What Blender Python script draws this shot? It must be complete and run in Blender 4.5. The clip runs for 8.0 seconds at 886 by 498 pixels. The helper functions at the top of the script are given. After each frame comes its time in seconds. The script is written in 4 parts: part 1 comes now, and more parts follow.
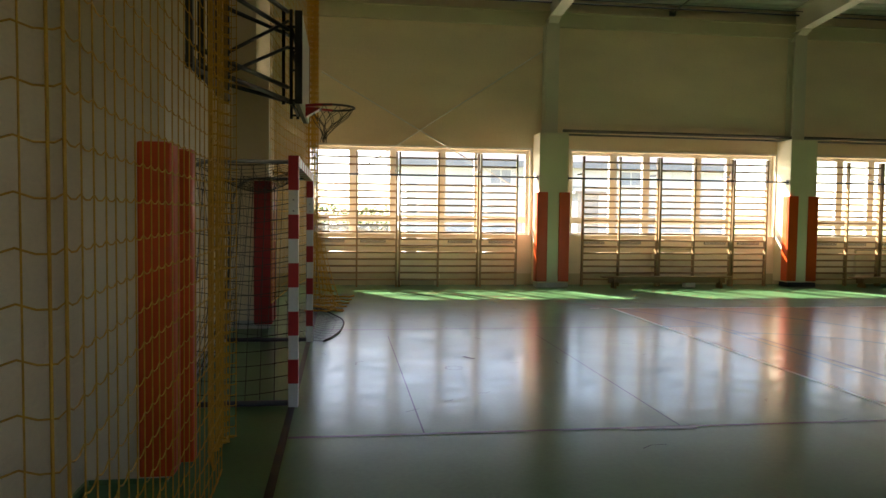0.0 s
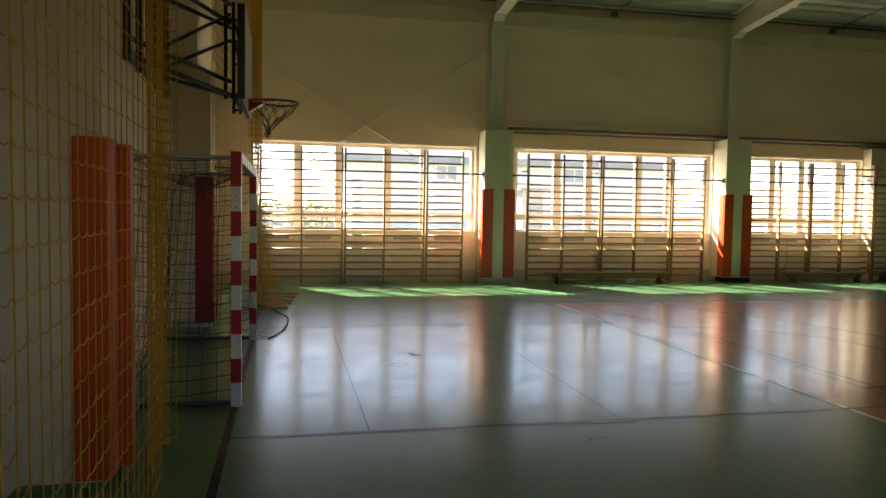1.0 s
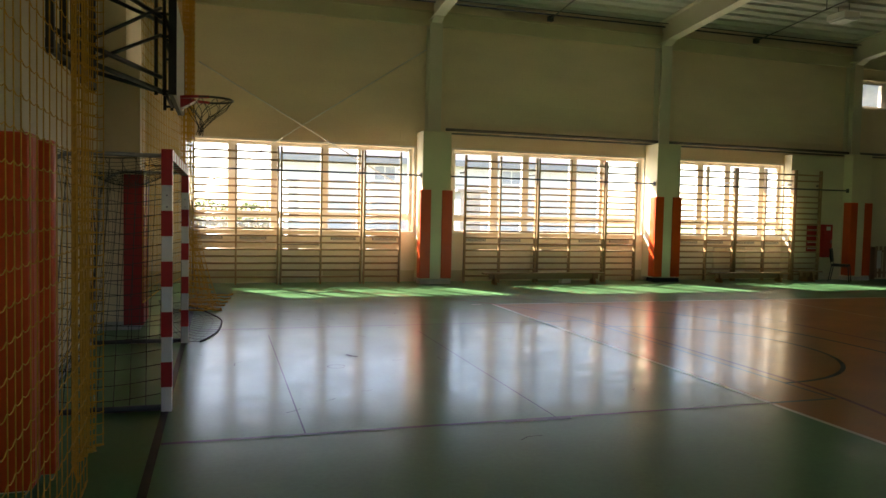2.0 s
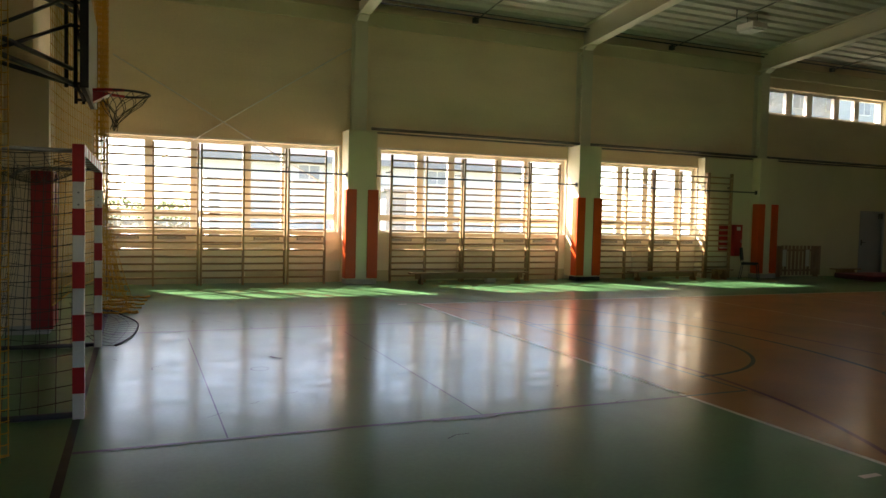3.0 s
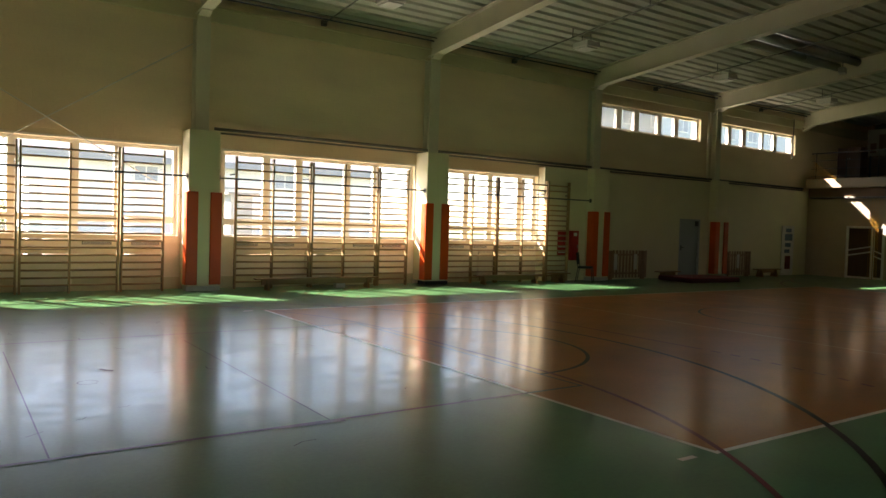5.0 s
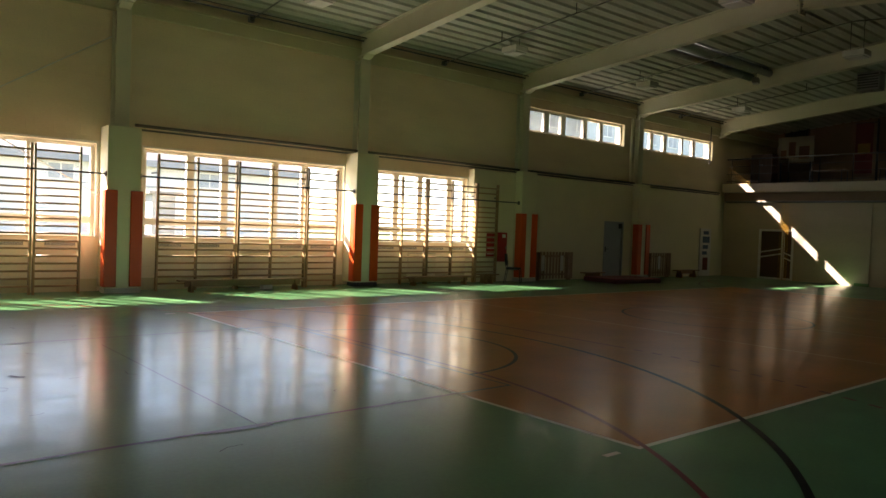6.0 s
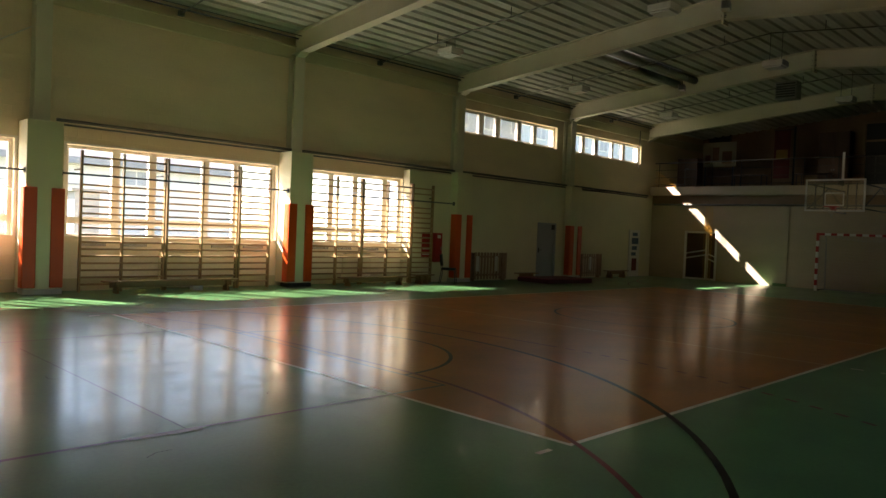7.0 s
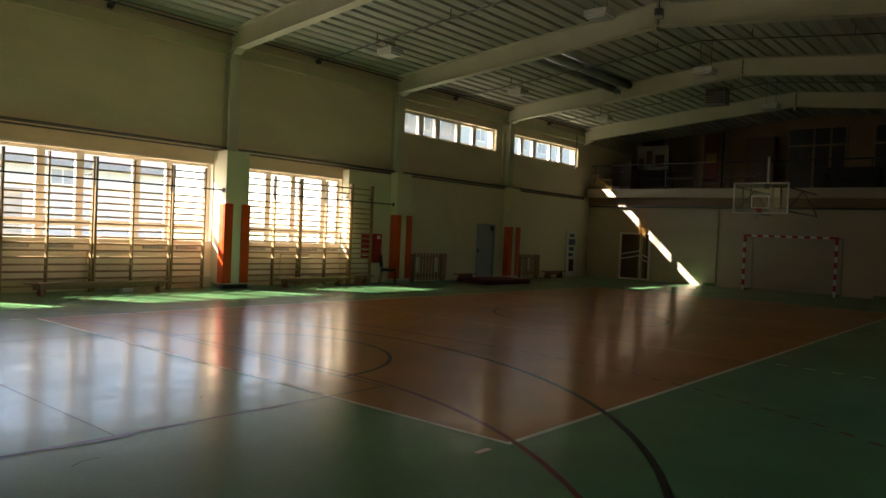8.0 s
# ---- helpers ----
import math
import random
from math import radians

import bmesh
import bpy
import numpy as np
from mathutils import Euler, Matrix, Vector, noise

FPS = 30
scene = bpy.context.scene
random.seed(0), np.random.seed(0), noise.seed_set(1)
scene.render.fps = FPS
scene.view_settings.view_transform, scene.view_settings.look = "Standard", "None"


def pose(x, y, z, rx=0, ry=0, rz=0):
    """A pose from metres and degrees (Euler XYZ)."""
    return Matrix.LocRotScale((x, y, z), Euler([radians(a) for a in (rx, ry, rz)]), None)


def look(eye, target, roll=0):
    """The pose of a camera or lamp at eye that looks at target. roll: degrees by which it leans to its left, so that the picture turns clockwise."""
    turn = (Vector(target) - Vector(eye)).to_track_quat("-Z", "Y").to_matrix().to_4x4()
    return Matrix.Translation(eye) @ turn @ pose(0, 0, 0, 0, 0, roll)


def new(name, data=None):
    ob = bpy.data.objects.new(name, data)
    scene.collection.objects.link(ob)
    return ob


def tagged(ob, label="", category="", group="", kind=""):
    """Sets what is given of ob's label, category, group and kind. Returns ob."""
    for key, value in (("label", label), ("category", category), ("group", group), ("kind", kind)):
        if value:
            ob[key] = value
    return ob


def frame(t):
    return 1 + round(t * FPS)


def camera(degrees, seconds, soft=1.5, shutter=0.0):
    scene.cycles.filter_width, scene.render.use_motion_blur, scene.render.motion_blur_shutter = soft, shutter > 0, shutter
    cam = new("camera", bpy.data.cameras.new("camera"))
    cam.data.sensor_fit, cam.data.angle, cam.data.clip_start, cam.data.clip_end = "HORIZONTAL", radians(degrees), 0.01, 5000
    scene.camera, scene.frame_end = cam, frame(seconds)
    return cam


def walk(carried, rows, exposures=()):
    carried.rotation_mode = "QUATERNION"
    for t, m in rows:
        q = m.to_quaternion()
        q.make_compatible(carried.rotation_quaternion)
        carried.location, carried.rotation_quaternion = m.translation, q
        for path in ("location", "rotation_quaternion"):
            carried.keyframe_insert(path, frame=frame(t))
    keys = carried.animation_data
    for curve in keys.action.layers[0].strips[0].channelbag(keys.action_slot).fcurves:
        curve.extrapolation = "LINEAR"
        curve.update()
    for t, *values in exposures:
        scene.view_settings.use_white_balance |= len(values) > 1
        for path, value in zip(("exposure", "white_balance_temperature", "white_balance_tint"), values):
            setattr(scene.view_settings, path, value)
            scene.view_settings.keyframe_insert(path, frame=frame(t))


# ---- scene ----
cam = camera(62.5, 8.0, soft=1.5)
PATH = [
    (0, (0.025, 0.037, 1.623), (0.3, 2.016, 1.526), 0.7),
    (0.5, (0.028, 0.024, 1.629), (0.372, 1.992, 1.525), 0.7),
    (1, (0.028, 0.025, 1.635), (0.448, 1.977, 1.529), 0.9),
    (1.5, (0.034, 0.013, 1.637), (0.53, 1.948, 1.534), 1.1),
    (3, (0.031, 0.039, 1.627), (0.806, 1.88, 1.531), 1.4),
    (3.5, (0.042, 0.03, 1.617), (0.908, 1.831, 1.529), 1.5),
    (4, (0.049, 0.032, 1.607), (1.013, 1.783, 1.529), 1.6),
    (4.5, (0.048, 0.03, 1.607), (1.097, 1.731, 1.534), 1.7),
    (6, (0.042, 0.033, 1.607), (1.329, 1.563, 1.548), 2.1),
    (6.5, (0.035, 0.021, 1.606), (1.384, 1.496, 1.552), 2.3),
    (7, (0.032, 0.023, 1.61), (1.449, 1.433, 1.559), 2.4),
    (7.5, (0.056, 0.033, 1.598), (1.528, 1.387, 1.554), 2.5),
    (8, (0.052, 0.033, 1.601), (1.58, 1.322, 1.56), 2.5),
]
EXPOSURE = 3.06
walk(cam, [(t, look(eye, target, roll)) for t, eye, target, roll in PATH], exposures=[(0.0, EXPOSURE, 7150, 18), (8.0, EXPOSURE, 7150, 18)])

# ---- light ----
world = bpy.data.worlds.new("sky")
scene.world = world
world.use_nodes = True
wn = world.node_tree.nodes
sky = wn.new("ShaderNodeTexSky")
sky.sky_type = "NISHITA"
sky.sun_disc = False
SUN_WAY = Vector((0.665, -1.1, -1.04)).normalized()
sky.sun_elevation = math.asin(-SUN_WAY.z)
sky.sun_rotation = math.atan2(-SUN_WAY.x, -SUN_WAY.y)
sky.air_density, sky.dust_density = 1.0, 0.6
wn["Background"].inputs["Strength"].default_value = 0.098
world.node_tree.links.new(sky.outputs["Color"], wn["Background"].inputs["Color"])
sun = new("sun", bpy.data.lights.new("sun", "SUN"))
sun.data.energy, sun.data.angle, sun.data.color = 5.0, radians(0.53), (1.0, 0.97, 0.92)
sun.matrix_world = Matrix.Translation((0, 30, 30)) @ SUN_WAY.to_track_quat("-Z", "Y").to_matrix().to_4x4()


# ---- materials ----
def material(name, color, rough=0.6, vary=0.12, scale=3.0, fine=60.0, bump=0.05, metal=0.0, stretch=(1, 1, 1),
             stain=None, per_object=0.0, spec=0.5, coat=0.0):
    """A painted or plain surface: broad blotches, fine grain, uneven gloss and relief."""
    m = bpy.data.materials.new(name)
    m.use_nodes = True
    n, l = m.node_tree.nodes, m.node_tree.links
    b = n["Principled BSDF"]
    geo = n.new("ShaderNodeNewGeometry")
    mp = n.new("ShaderNodeMapping")
    mp.inputs["Scale"].default_value = stretch
    l.new(geo.outputs["Position"], mp.inputs["Vector"])
    broad, grain = n.new("ShaderNodeTexNoise"), n.new("ShaderNodeTexNoise")
    broad.inputs["Scale"].default_value, broad.inputs["Detail"].default_value = scale, 5
    grain.inputs["Scale"].default_value, grain.inputs["Detail"].default_value = fine, 3
    l.new(mp.outputs["Vector"], broad.inputs["Vector"])
    l.new(mp.outputs["Vector"], grain.inputs["Vector"])
    add = n.new("ShaderNodeMath")
    add.operation = "MULTIPLY_ADD"
    l.new(broad.outputs["Fac"], add.inputs[0])
    add.inputs[1].default_value = 0.7
    half = n.new("ShaderNodeMath")
    half.operation = "MULTIPLY"
    half.inputs[1].default_value = 0.3
    l.new(grain.outputs["Fac"], half.inputs[0])
    l.new(half.outputs[0], add.inputs[2])
    ramp = n.new("ShaderNodeMapRange")
    ramp.inputs["From Min"].default_value, ramp.inputs["From Max"].default_value = 0.3, 0.7
    ramp.inputs["To Min"].default_value, ramp.inputs["To Max"].default_value = 1 - vary, 1 + vary
    l.new(add.outputs[0], ramp.inputs["Value"])
    value = ramp.outputs["Result"]
    if per_object:
        info = n.new("ShaderNodeObjectInfo")
        r2 = n.new("ShaderNodeMapRange")
        r2.inputs["To Min"].default_value, r2.inputs["To Max"].default_value = 1 - per_object, 1 + per_object
        l.new(info.outputs["Random"], r2.inputs["Value"])
        mul = n.new("ShaderNodeMath")
        mul.operation = "MULTIPLY"
        l.new(value, mul.inputs[0])
        l.new(r2.outputs["Result"], mul.inputs[1])
        value = mul.outputs[0]
    mix = n.new("ShaderNodeMix")
    mix.data_type, mix.blend_type = "RGBA", "MULTIPLY"
    mix.inputs[0].default_value = 1.0
    mix.inputs[6].default_value = (*color, 1)
    l.new(value, mix.inputs[7])
    out = mix.outputs[2]
    if stain:
        patch = n.new("ShaderNodeTexNoise")
        patch.inputs["Scale"].default_value, patch.inputs["Detail"].default_value = 1.1, 8
        l.new(geo.outputs["Position"], patch.inputs["Vector"])
        pr = n.new("ShaderNodeMapRange")
        pr.inputs["From Min"].default_value, pr.inputs["From Max"].default_value = 0.54, 0.68
        pr.inputs["To Max"].default_value = 0.5
        l.new(patch.outputs["Fac"], pr.inputs["Value"])
        sm = n.new("ShaderNodeMix")
        sm.data_type = "RGBA"
        sm.inputs[7].default_value = (*stain, 1)
        l.new(pr.outputs["Result"], sm.inputs[0])
        l.new(out, sm.inputs[6])
        out = sm.outputs[2]
    l.new(out, b.inputs["Base Color"])
    rr = n.new("ShaderNodeMapRange")
    rr.inputs["To Min"].default_value, rr.inputs["To Max"].default_value = max(0.03, rough - 0.08), min(1, rough + 0.08)
    l.new(broad.outputs["Fac"], rr.inputs["Value"])
    l.new(rr.outputs["Result"], b.inputs["Roughness"])
    b.inputs["Metallic"].default_value = metal
    b.inputs["Specular IOR Level"].default_value = spec
    b.inputs["Coat Weight"].default_value = coat
    if bump:
        bp = n.new("ShaderNodeBump")
        bp.inputs["Strength"].default_value, bp.inputs["Distance"].default_value = bump, 0.01
        l.new(add.outputs[0], bp.inputs["Height"])
        l.new(bp.outputs["Normal"], b.inputs["Normal"])
    return m


def brick_paint(name, color, rough=0.65, wide=0.5, high=0.25):
    """Painted masonry: faint courses under the paint."""
    m = material(name, color, rough, 0.11, 0.8, 30, 0.08, stretch=(0.6, 0.6, 1.6))
    n, l = m.node_tree.nodes, m.node_tree.links
    geo = n.new("ShaderNodeNewGeometry")
    sep, com = n.new("ShaderNodeSeparateXYZ"), n.new("ShaderNodeCombineXYZ")
    l.new(geo.outputs["Position"], sep.inputs[0])
    s = n.new("ShaderNodeMath")
    s.operation = "ADD"
    l.new(sep.outputs["X"], s.inputs[0])
    l.new(sep.outputs["Y"], s.inputs[1])
    l.new(s.outputs[0], com.inputs["X"])
    l.new(sep.outputs["Z"], com.inputs["Y"])
    br = n.new("ShaderNodeTexBrick")
    br.inputs["Scale"].default_value = 1.0
    br.inputs["Brick Width"].default_value, br.inputs["Row Height"].default_value = wide, high
    br.inputs["Mortar Size"].default_value, br.inputs["Mortar Smooth"].default_value = 0.012, 0.6
    l.new(com.outputs[0], br.inputs["Vector"])
    bp = n.new("ShaderNodeBump")
    bp.invert = True
    bp.inputs["Strength"].default_value, bp.inputs["Distance"].default_value = 0.4, 0.005
    l.new(br.outputs["Fac"], bp.inputs["Height"])
    old = n["Principled BSDF"].inputs["Normal"].links[0].from_socket
    l.new(old, bp.inputs["Normal"])
    l.new(bp.outputs["Normal"], n["Principled BSDF"].inputs["Normal"])
    return m


def floor_material(name, color, dark, rough=0.29, swing=0.02, spec=0.32, tint=(0.88, 1.0, 0.96)):
    """Worn sports vinyl: mottled, scuffed, with an uneven polish."""
    m = material(name, color, rough, 0.24, 0.9, 28, 0.010, stain=dark, spec=spec)
    n, l = m.node_tree.nodes, m.node_tree.links
    b = n["Principled BSDF"]
    geo = n.new("ShaderNodeNewGeometry")
    mp = n.new("ShaderNodeMapping")
    mp.inputs["Scale"].default_value, mp.inputs["Rotation"].default_value = (1.0, 1.5, 1.0), (0, 0, 0.5)
    l.new(geo.outputs["Position"], mp.inputs["Vector"])

    def cloud(size, detail):
        t = n.new("ShaderNodeTexNoise")
        t.inputs["Scale"].default_value, t.inputs["Detail"].default_value = size, detail
        l.new(mp.outputs["Vector"], t.inputs["Vector"])
        return t.outputs["Fac"]

    def blend(a, c, k):
        q = n.new("ShaderNodeMath")
        q.operation = "MULTIPLY_ADD"
        q.inputs[1].default_value = k
        l.new(a, q.inputs[0])
        l.new(c, q.inputs[2])
        return q.outputs[0]

    def spread(v, lo, hi, to_lo, to_hi):
        r = n.new("ShaderNodeMapRange")
        r.interpolation_type = "SMOOTHSTEP"
        for key, x in (("From Min", lo), ("From Max", hi), ("To Min", to_lo), ("To Max", to_hi)):
            r.inputs[key].default_value = x
        l.new(v, r.inputs["Value"])
        return r.outputs["Result"]
    scuffs, broad, speck = cloud(3.2, 7), cloud(0.5, 3), cloud(13, 4)
    wear = blend(speck, blend(scuffs, broad, 0.9), 0.5)
    l.new(spread(wear, 0.85, 1.55, rough - 0.008, rough + swing), b.inputs["Roughness"])
    l.new(spread(wear, 0.85, 1.55, spec * 0.30, spec * 0.20), b.inputs["Specular IOR Level"])
    # a thin worn lacquer over the vinyl
    l.new(spread(wear, 0.85, 1.55, spec * 2.0, spec * 1.05), b.inputs["Coat Weight"])
    b.inputs["Specular Tint"].default_value = (*tint, 1)
    l.new(spread(wear, 0.85, 1.55, 0.150, 0.205), b.inputs["Coat Roughness"])
    return m


def glass_material(name, tint=(1, 1, 1), gloss=0.07):
    m = bpy.data.materials.new(name)
    m.use_nodes = True
    n, l = m.node_tree.nodes, m.node_tree.links
    tr, gl, mx = n.new("ShaderNodeBsdfTransparent"), n.new("ShaderNodeBsdfGlossy"), n.new("ShaderNodeMixShader")
    tr.inputs["Color"].default_value = (*tint, 1)
    gl.inputs["Roughness"].default_value = 0.02
    mx.inputs[0].default_value = gloss
    l.new(tr.outputs[0], mx.inputs[1])
    l.new(gl.outputs[0], mx.inputs[2])
    l.new(mx.outputs[0], n["Material Output"].inputs["Surface"])
    return m


CREAM = brick_paint("cream_wall_paint", (0.79, 0.67, 0.475))
# cream raised in the paint to stand for light under the sills
LIT_CREAM = brick_paint("lit_cream_wall_paint", (0.86, 0.77, 0.59))
# darker cream: the far end's dim light is put into the paint
SHADED_CREAM = brick_paint("shaded_cream_wall_paint", (0.46, 0.37, 0.26), wide=0.3, high=0.12)
PLAINCREAM = material("plain_cream_paint", (0.77, 0.655, 0.465), 0.6, 0.08, 1.0, 50, 0.05)
WORN_LINE = floor_material("worn_purple_line_paint", (0.065, 0.060, 0.075), (0.07, 0.15, 0.080), rough=0.3, spec=0.28)
PALE = material("pale_green_cream_paint", (0.73, 0.68, 0.48), 0.55, 0.06, 1.0, 50, 0.05)
OLIVE = material("olive_gloss_paint", (0.60, 0.53, 0.32), 0.4, 0.1, 2, 50, 0.04)
GREENBASE = material("green_gloss_paint", (0.10, 0.20, 0.07), 0.35, 0.15, 2, 50, 0.04)
FLOOR_G = floor_material("green_sports_vinyl", (0.092, 0.230, 0.092), (0.076, 0.192, 0.077))
FLOOR_O = floor_material("orange_sports_vinyl", (0.41, 0.135, 0.020), (0.37, 0.120, 0.019), spec=0.30, tint=(1.0, 0.95, 0.88))
WHITE_LINE = floor_material("white_line_paint", (0.80, 0.74, 0.60), (0.62, 0.56, 0.44), spec=0.3)
WORN_WHITE = floor_material("worn_white_line_paint", (0.56, 0.37, 0.20), (0.46, 0.24, 0.10), spec=0.25)
DARK_LINE = floor_material("dark_line_paint", (0.014, 0.012, 0.012), (0.024, 0.022, 0.020), spec=0.22)
RED_LINE = floor_material("red_line_paint", (0.17, 0.018, 0.022), (0.13, 0.02, 0.022), spec=0.2)
SEAM = floor_material("floor_seam", (0.022, 0.034, 0.032), (0.03, 0.05, 0.045), rough=0.33, spec=0.26)
SCUFF = floor_material("rubber_scuff", (0.02, 0.022, 0.02), (0.03, 0.03, 0.03), rough=0.4, spec=0.12)
STEEL_W = material("white_steel_paint", (0.66, 0.63, 0.49), 0.45, 0.08, 1.2, 40, 0.03)
DECK = material("galvanised_roof_deck", (0.47, 0.485, 0.42), 0.6, 0.14, 0.7, 25, 0.03)
DUCT = material("dull_grey_duct", (0.36, 0.37, 0.33), 0.9, 0.12, 0.7, 25, 0.03, spec=0.1)
EAVE = material("green_grey_steel", (0.62, 0.575, 0.37), 0.5, 0.1, 1, 30, 0.03)
DARKSTEEL = material("dark_steel_paint", (0.035, 0.036, 0.045), 0.4, 0.2, 4, 60, 0.03)
PIPEGREY = material("dark_grey_pipe_paint", (0.10, 0.095, 0.085), 0.5, 0.12, 4, 60, 0.03)
GREYSTEEL = material("grey_steel", (0.28, 0.28, 0.28), 0.35, 0.12, 4, 60, 0.03, metal=0.6)
FRAME = material("cream_window_frame", (0.86, 0.82, 0.74), 0.4, 0.07, 3, 60, 0.03)
SILL = material("window_sill_board", (0.78, 0.71, 0.55), 0.4, 0.08, 3, 60, 0.03)
GLASS = glass_material("window_glass")
ACRYL = glass_material("acrylic_board", (0.93, 0.95, 0.95), 0.10)
WOODBAR = material("varnished_beech", (0.37, 0.235, 0.11), 0.38, 0.22, 4, 60, 0.05, stretch=(1, 1, 0.12), per_object=0.12)
RUNG = material("varnished_beech_rung", (0.39, 0.25, 0.12), 0.35, 0.2, 4, 60, 0.04, stretch=(0.15, 1, 1), per_object=0.15)
BENCHWOOD = material("bench_wood", (0.27, 0.15, 0.065), 0.4, 0.22, 4, 60, 0.05, stretch=(0.15, 1, 1), per_object=0.1)
BROWNWOOD = material("brown_stained_slats", (0.34, 0.215, 0.15), 0.5, 0.2, 4, 60, 0.05, stretch=(1, 1, 0.15), per_object=0.12)
ORANGE = material("orange_vinyl_pad", (0.64, 0.070, 0.005), 0.40, 0.10, 2.5, 70, 0.05, spec=0.5)
PADRED = material("dark_red_vinyl_pad", (0.34, 0.022, 0.022), 0.45, 0.10, 2.5, 70, 0.05, spec=0.45)
RED = material("red_paint", (0.42, 0.018, 0.022), 0.35, 0.15, 5, 60, 0.03)
WHITEP = material("white_paint", (0.74, 0.73, 0.70), 0.4, 0.08, 5, 60, 0.03)
NETY = material("yellow_net_cord", (0.62, 0.34, 0.04), 0.75, 0.2, 20, 200, 0.1)
NETD = material("dark_net_cord", (0.05, 0.048, 0.045), 0.8, 0.2, 20, 200, 0.1)
NETW = material("pale_net_cord", (0.36, 0.34, 0.30), 0.8, 0.2, 20, 200, 0.1)
BLACKP = material("black_plastic", (0.015, 0.015, 0.017), 0.4, 0.2, 8, 80, 0.03)
BLACKF = material("black_fabric", (0.02, 0.02, 0.024), 0.9, 0.25, 30, 250, 0.2)
MATRED = material("crash_mat_red", (0.23, 0.015, 0.03), 0.5, 0.15, 3, 60, 0.06)
MATBLK = material("crash_mat_side", (0.09, 0.015, 0.025), 0.6, 0.15, 3, 60, 0.06)
DOORGREY = material("grey_blue_steel_door", (0.33, 0.36, 0.40), 0.42, 0.07, 2, 60, 0.03)
DOORBROWN = material("brown_door_panel", (0.085, 0.038, 0.022), 0.4, 0.18, 4, 60, 0.04, stretch=(1, 1, 0.15))
PAPER = material("white_paper", (0.72, 0.72, 0.70), 0.7, 0.06, 5, 60, 0.02)
INKBLUE = material("blue_print", (0.08, 0.13, 0.22), 0.6, 0.1, 5, 60, 0.0)
PLINTH = material("pale_plinth", (0.50, 0.50, 0.46), 0.6, 0.15, 4, 60, 0.05)
PLINTHD = material("dark_rubber_plinth", (0.03, 0.03, 0.034), 0.6, 0.15, 4, 60, 0.05)
VENT = material("dark_vent_grille", (0.08, 0.075, 0.06), 0.5, 0.15, 4, 60, 0.0)
RADI = material("radiator_enamel", (0.80, 0.72, 0.52), 0.35, 0.06, 3, 60, 0.02)
RENDER_W = material("white_house_render", (0.64, 0.64, 0.64), 0.85, 0.06, 0.6, 20, 0.05)
SHED = material("grey_boards", (0.27, 0.28, 0.31), 0.8, 0.12, 1, 20, 0.05)
BLOCK = material("pale_blue_grey_render", (0.42, 0.45, 0.48), 0.85, 0.06, 0.6, 20, 0.05)
HOUSEGREY = material("grey_house_render", (0.34, 0.36, 0.40), 0.85, 0.1, 0.6, 20, 0.05)
ROOFM = material("grey_roof_sheet", (0.18, 0.17, 0.17), 0.6, 0.12, 1, 20, 0.05)
LAWN = material("lawn", (0.14, 0.17, 0.06), 0.95, 0.3, 0.5, 12, 0.2, stain=(0.30, 0.27, 0.17))
DRYLEAF = material("dry_bush", (0.36, 0.35, 0.29), 0.9, 0.3, 2, 25, 0.0)
LEAF = material("hedge_leaf", (0.20, 0.28, 0.09), 0.7, 0.3, 2, 25, 0.0, per_object=0.2)
PAVE = material("concrete_paving", (0.42, 0.41, 0.38), 0.85, 0.15, 1.2, 20, 0.1)
# tan lowered in the colour so the gallery reads as unlit
SHADED_TAN = material("shaded_tan_wall", (0.22, 0.135, 0.075), 0.6, 0.12, 1, 40, 0.05)
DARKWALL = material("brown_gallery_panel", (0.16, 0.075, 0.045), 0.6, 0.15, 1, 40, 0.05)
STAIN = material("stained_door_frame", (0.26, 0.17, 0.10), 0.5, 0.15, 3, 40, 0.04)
# board colour toned down for the dim gallery
TANBOARD = material("dimmed_display_board", (0.36, 0.33, 0.27), 0.7, 0.12, 3, 40, 0.03)
# banner prints: the gallery's dimness is put into both colours
CLOTHR = material("red_print", (0.13, 0.015, 0.015), 0.7, 0.15, 5, 60, 0.0)
CLOTHY = material("yellow_print", (0.30, 0.19, 0.04), 0.7, 0.15, 5, 60, 0.0)


# ---- building helpers ----
def box(bm, x0, x1, y0, y1, z0, z1, mat=0, bevel=0.0):
    co = [(x, y, z) for x in (x0, x1) for y in (y0, y1) for z in (z0, z1)]
    v = [bm.verts.new(c) for c in co]
    fs = []
    for q in ((0, 1, 3, 2), (4, 6, 7, 5), (0, 4, 5, 1), (2, 3, 7, 6), (0, 2, 6, 4), (1, 5, 7, 3)):
        f = bm.faces.new([v[i] for i in q])
        f.material_index = mat
        fs.append(f)
    if bevel:
        ed = list({e for f in fs for e in f.edges})
        r = bmesh.ops.bevel(bm, geom=ed, offset=bevel, segments=2, affect="EDGES", profile=0.5)
        for f in r["faces"]:
            f.material_index = mat
    return bm


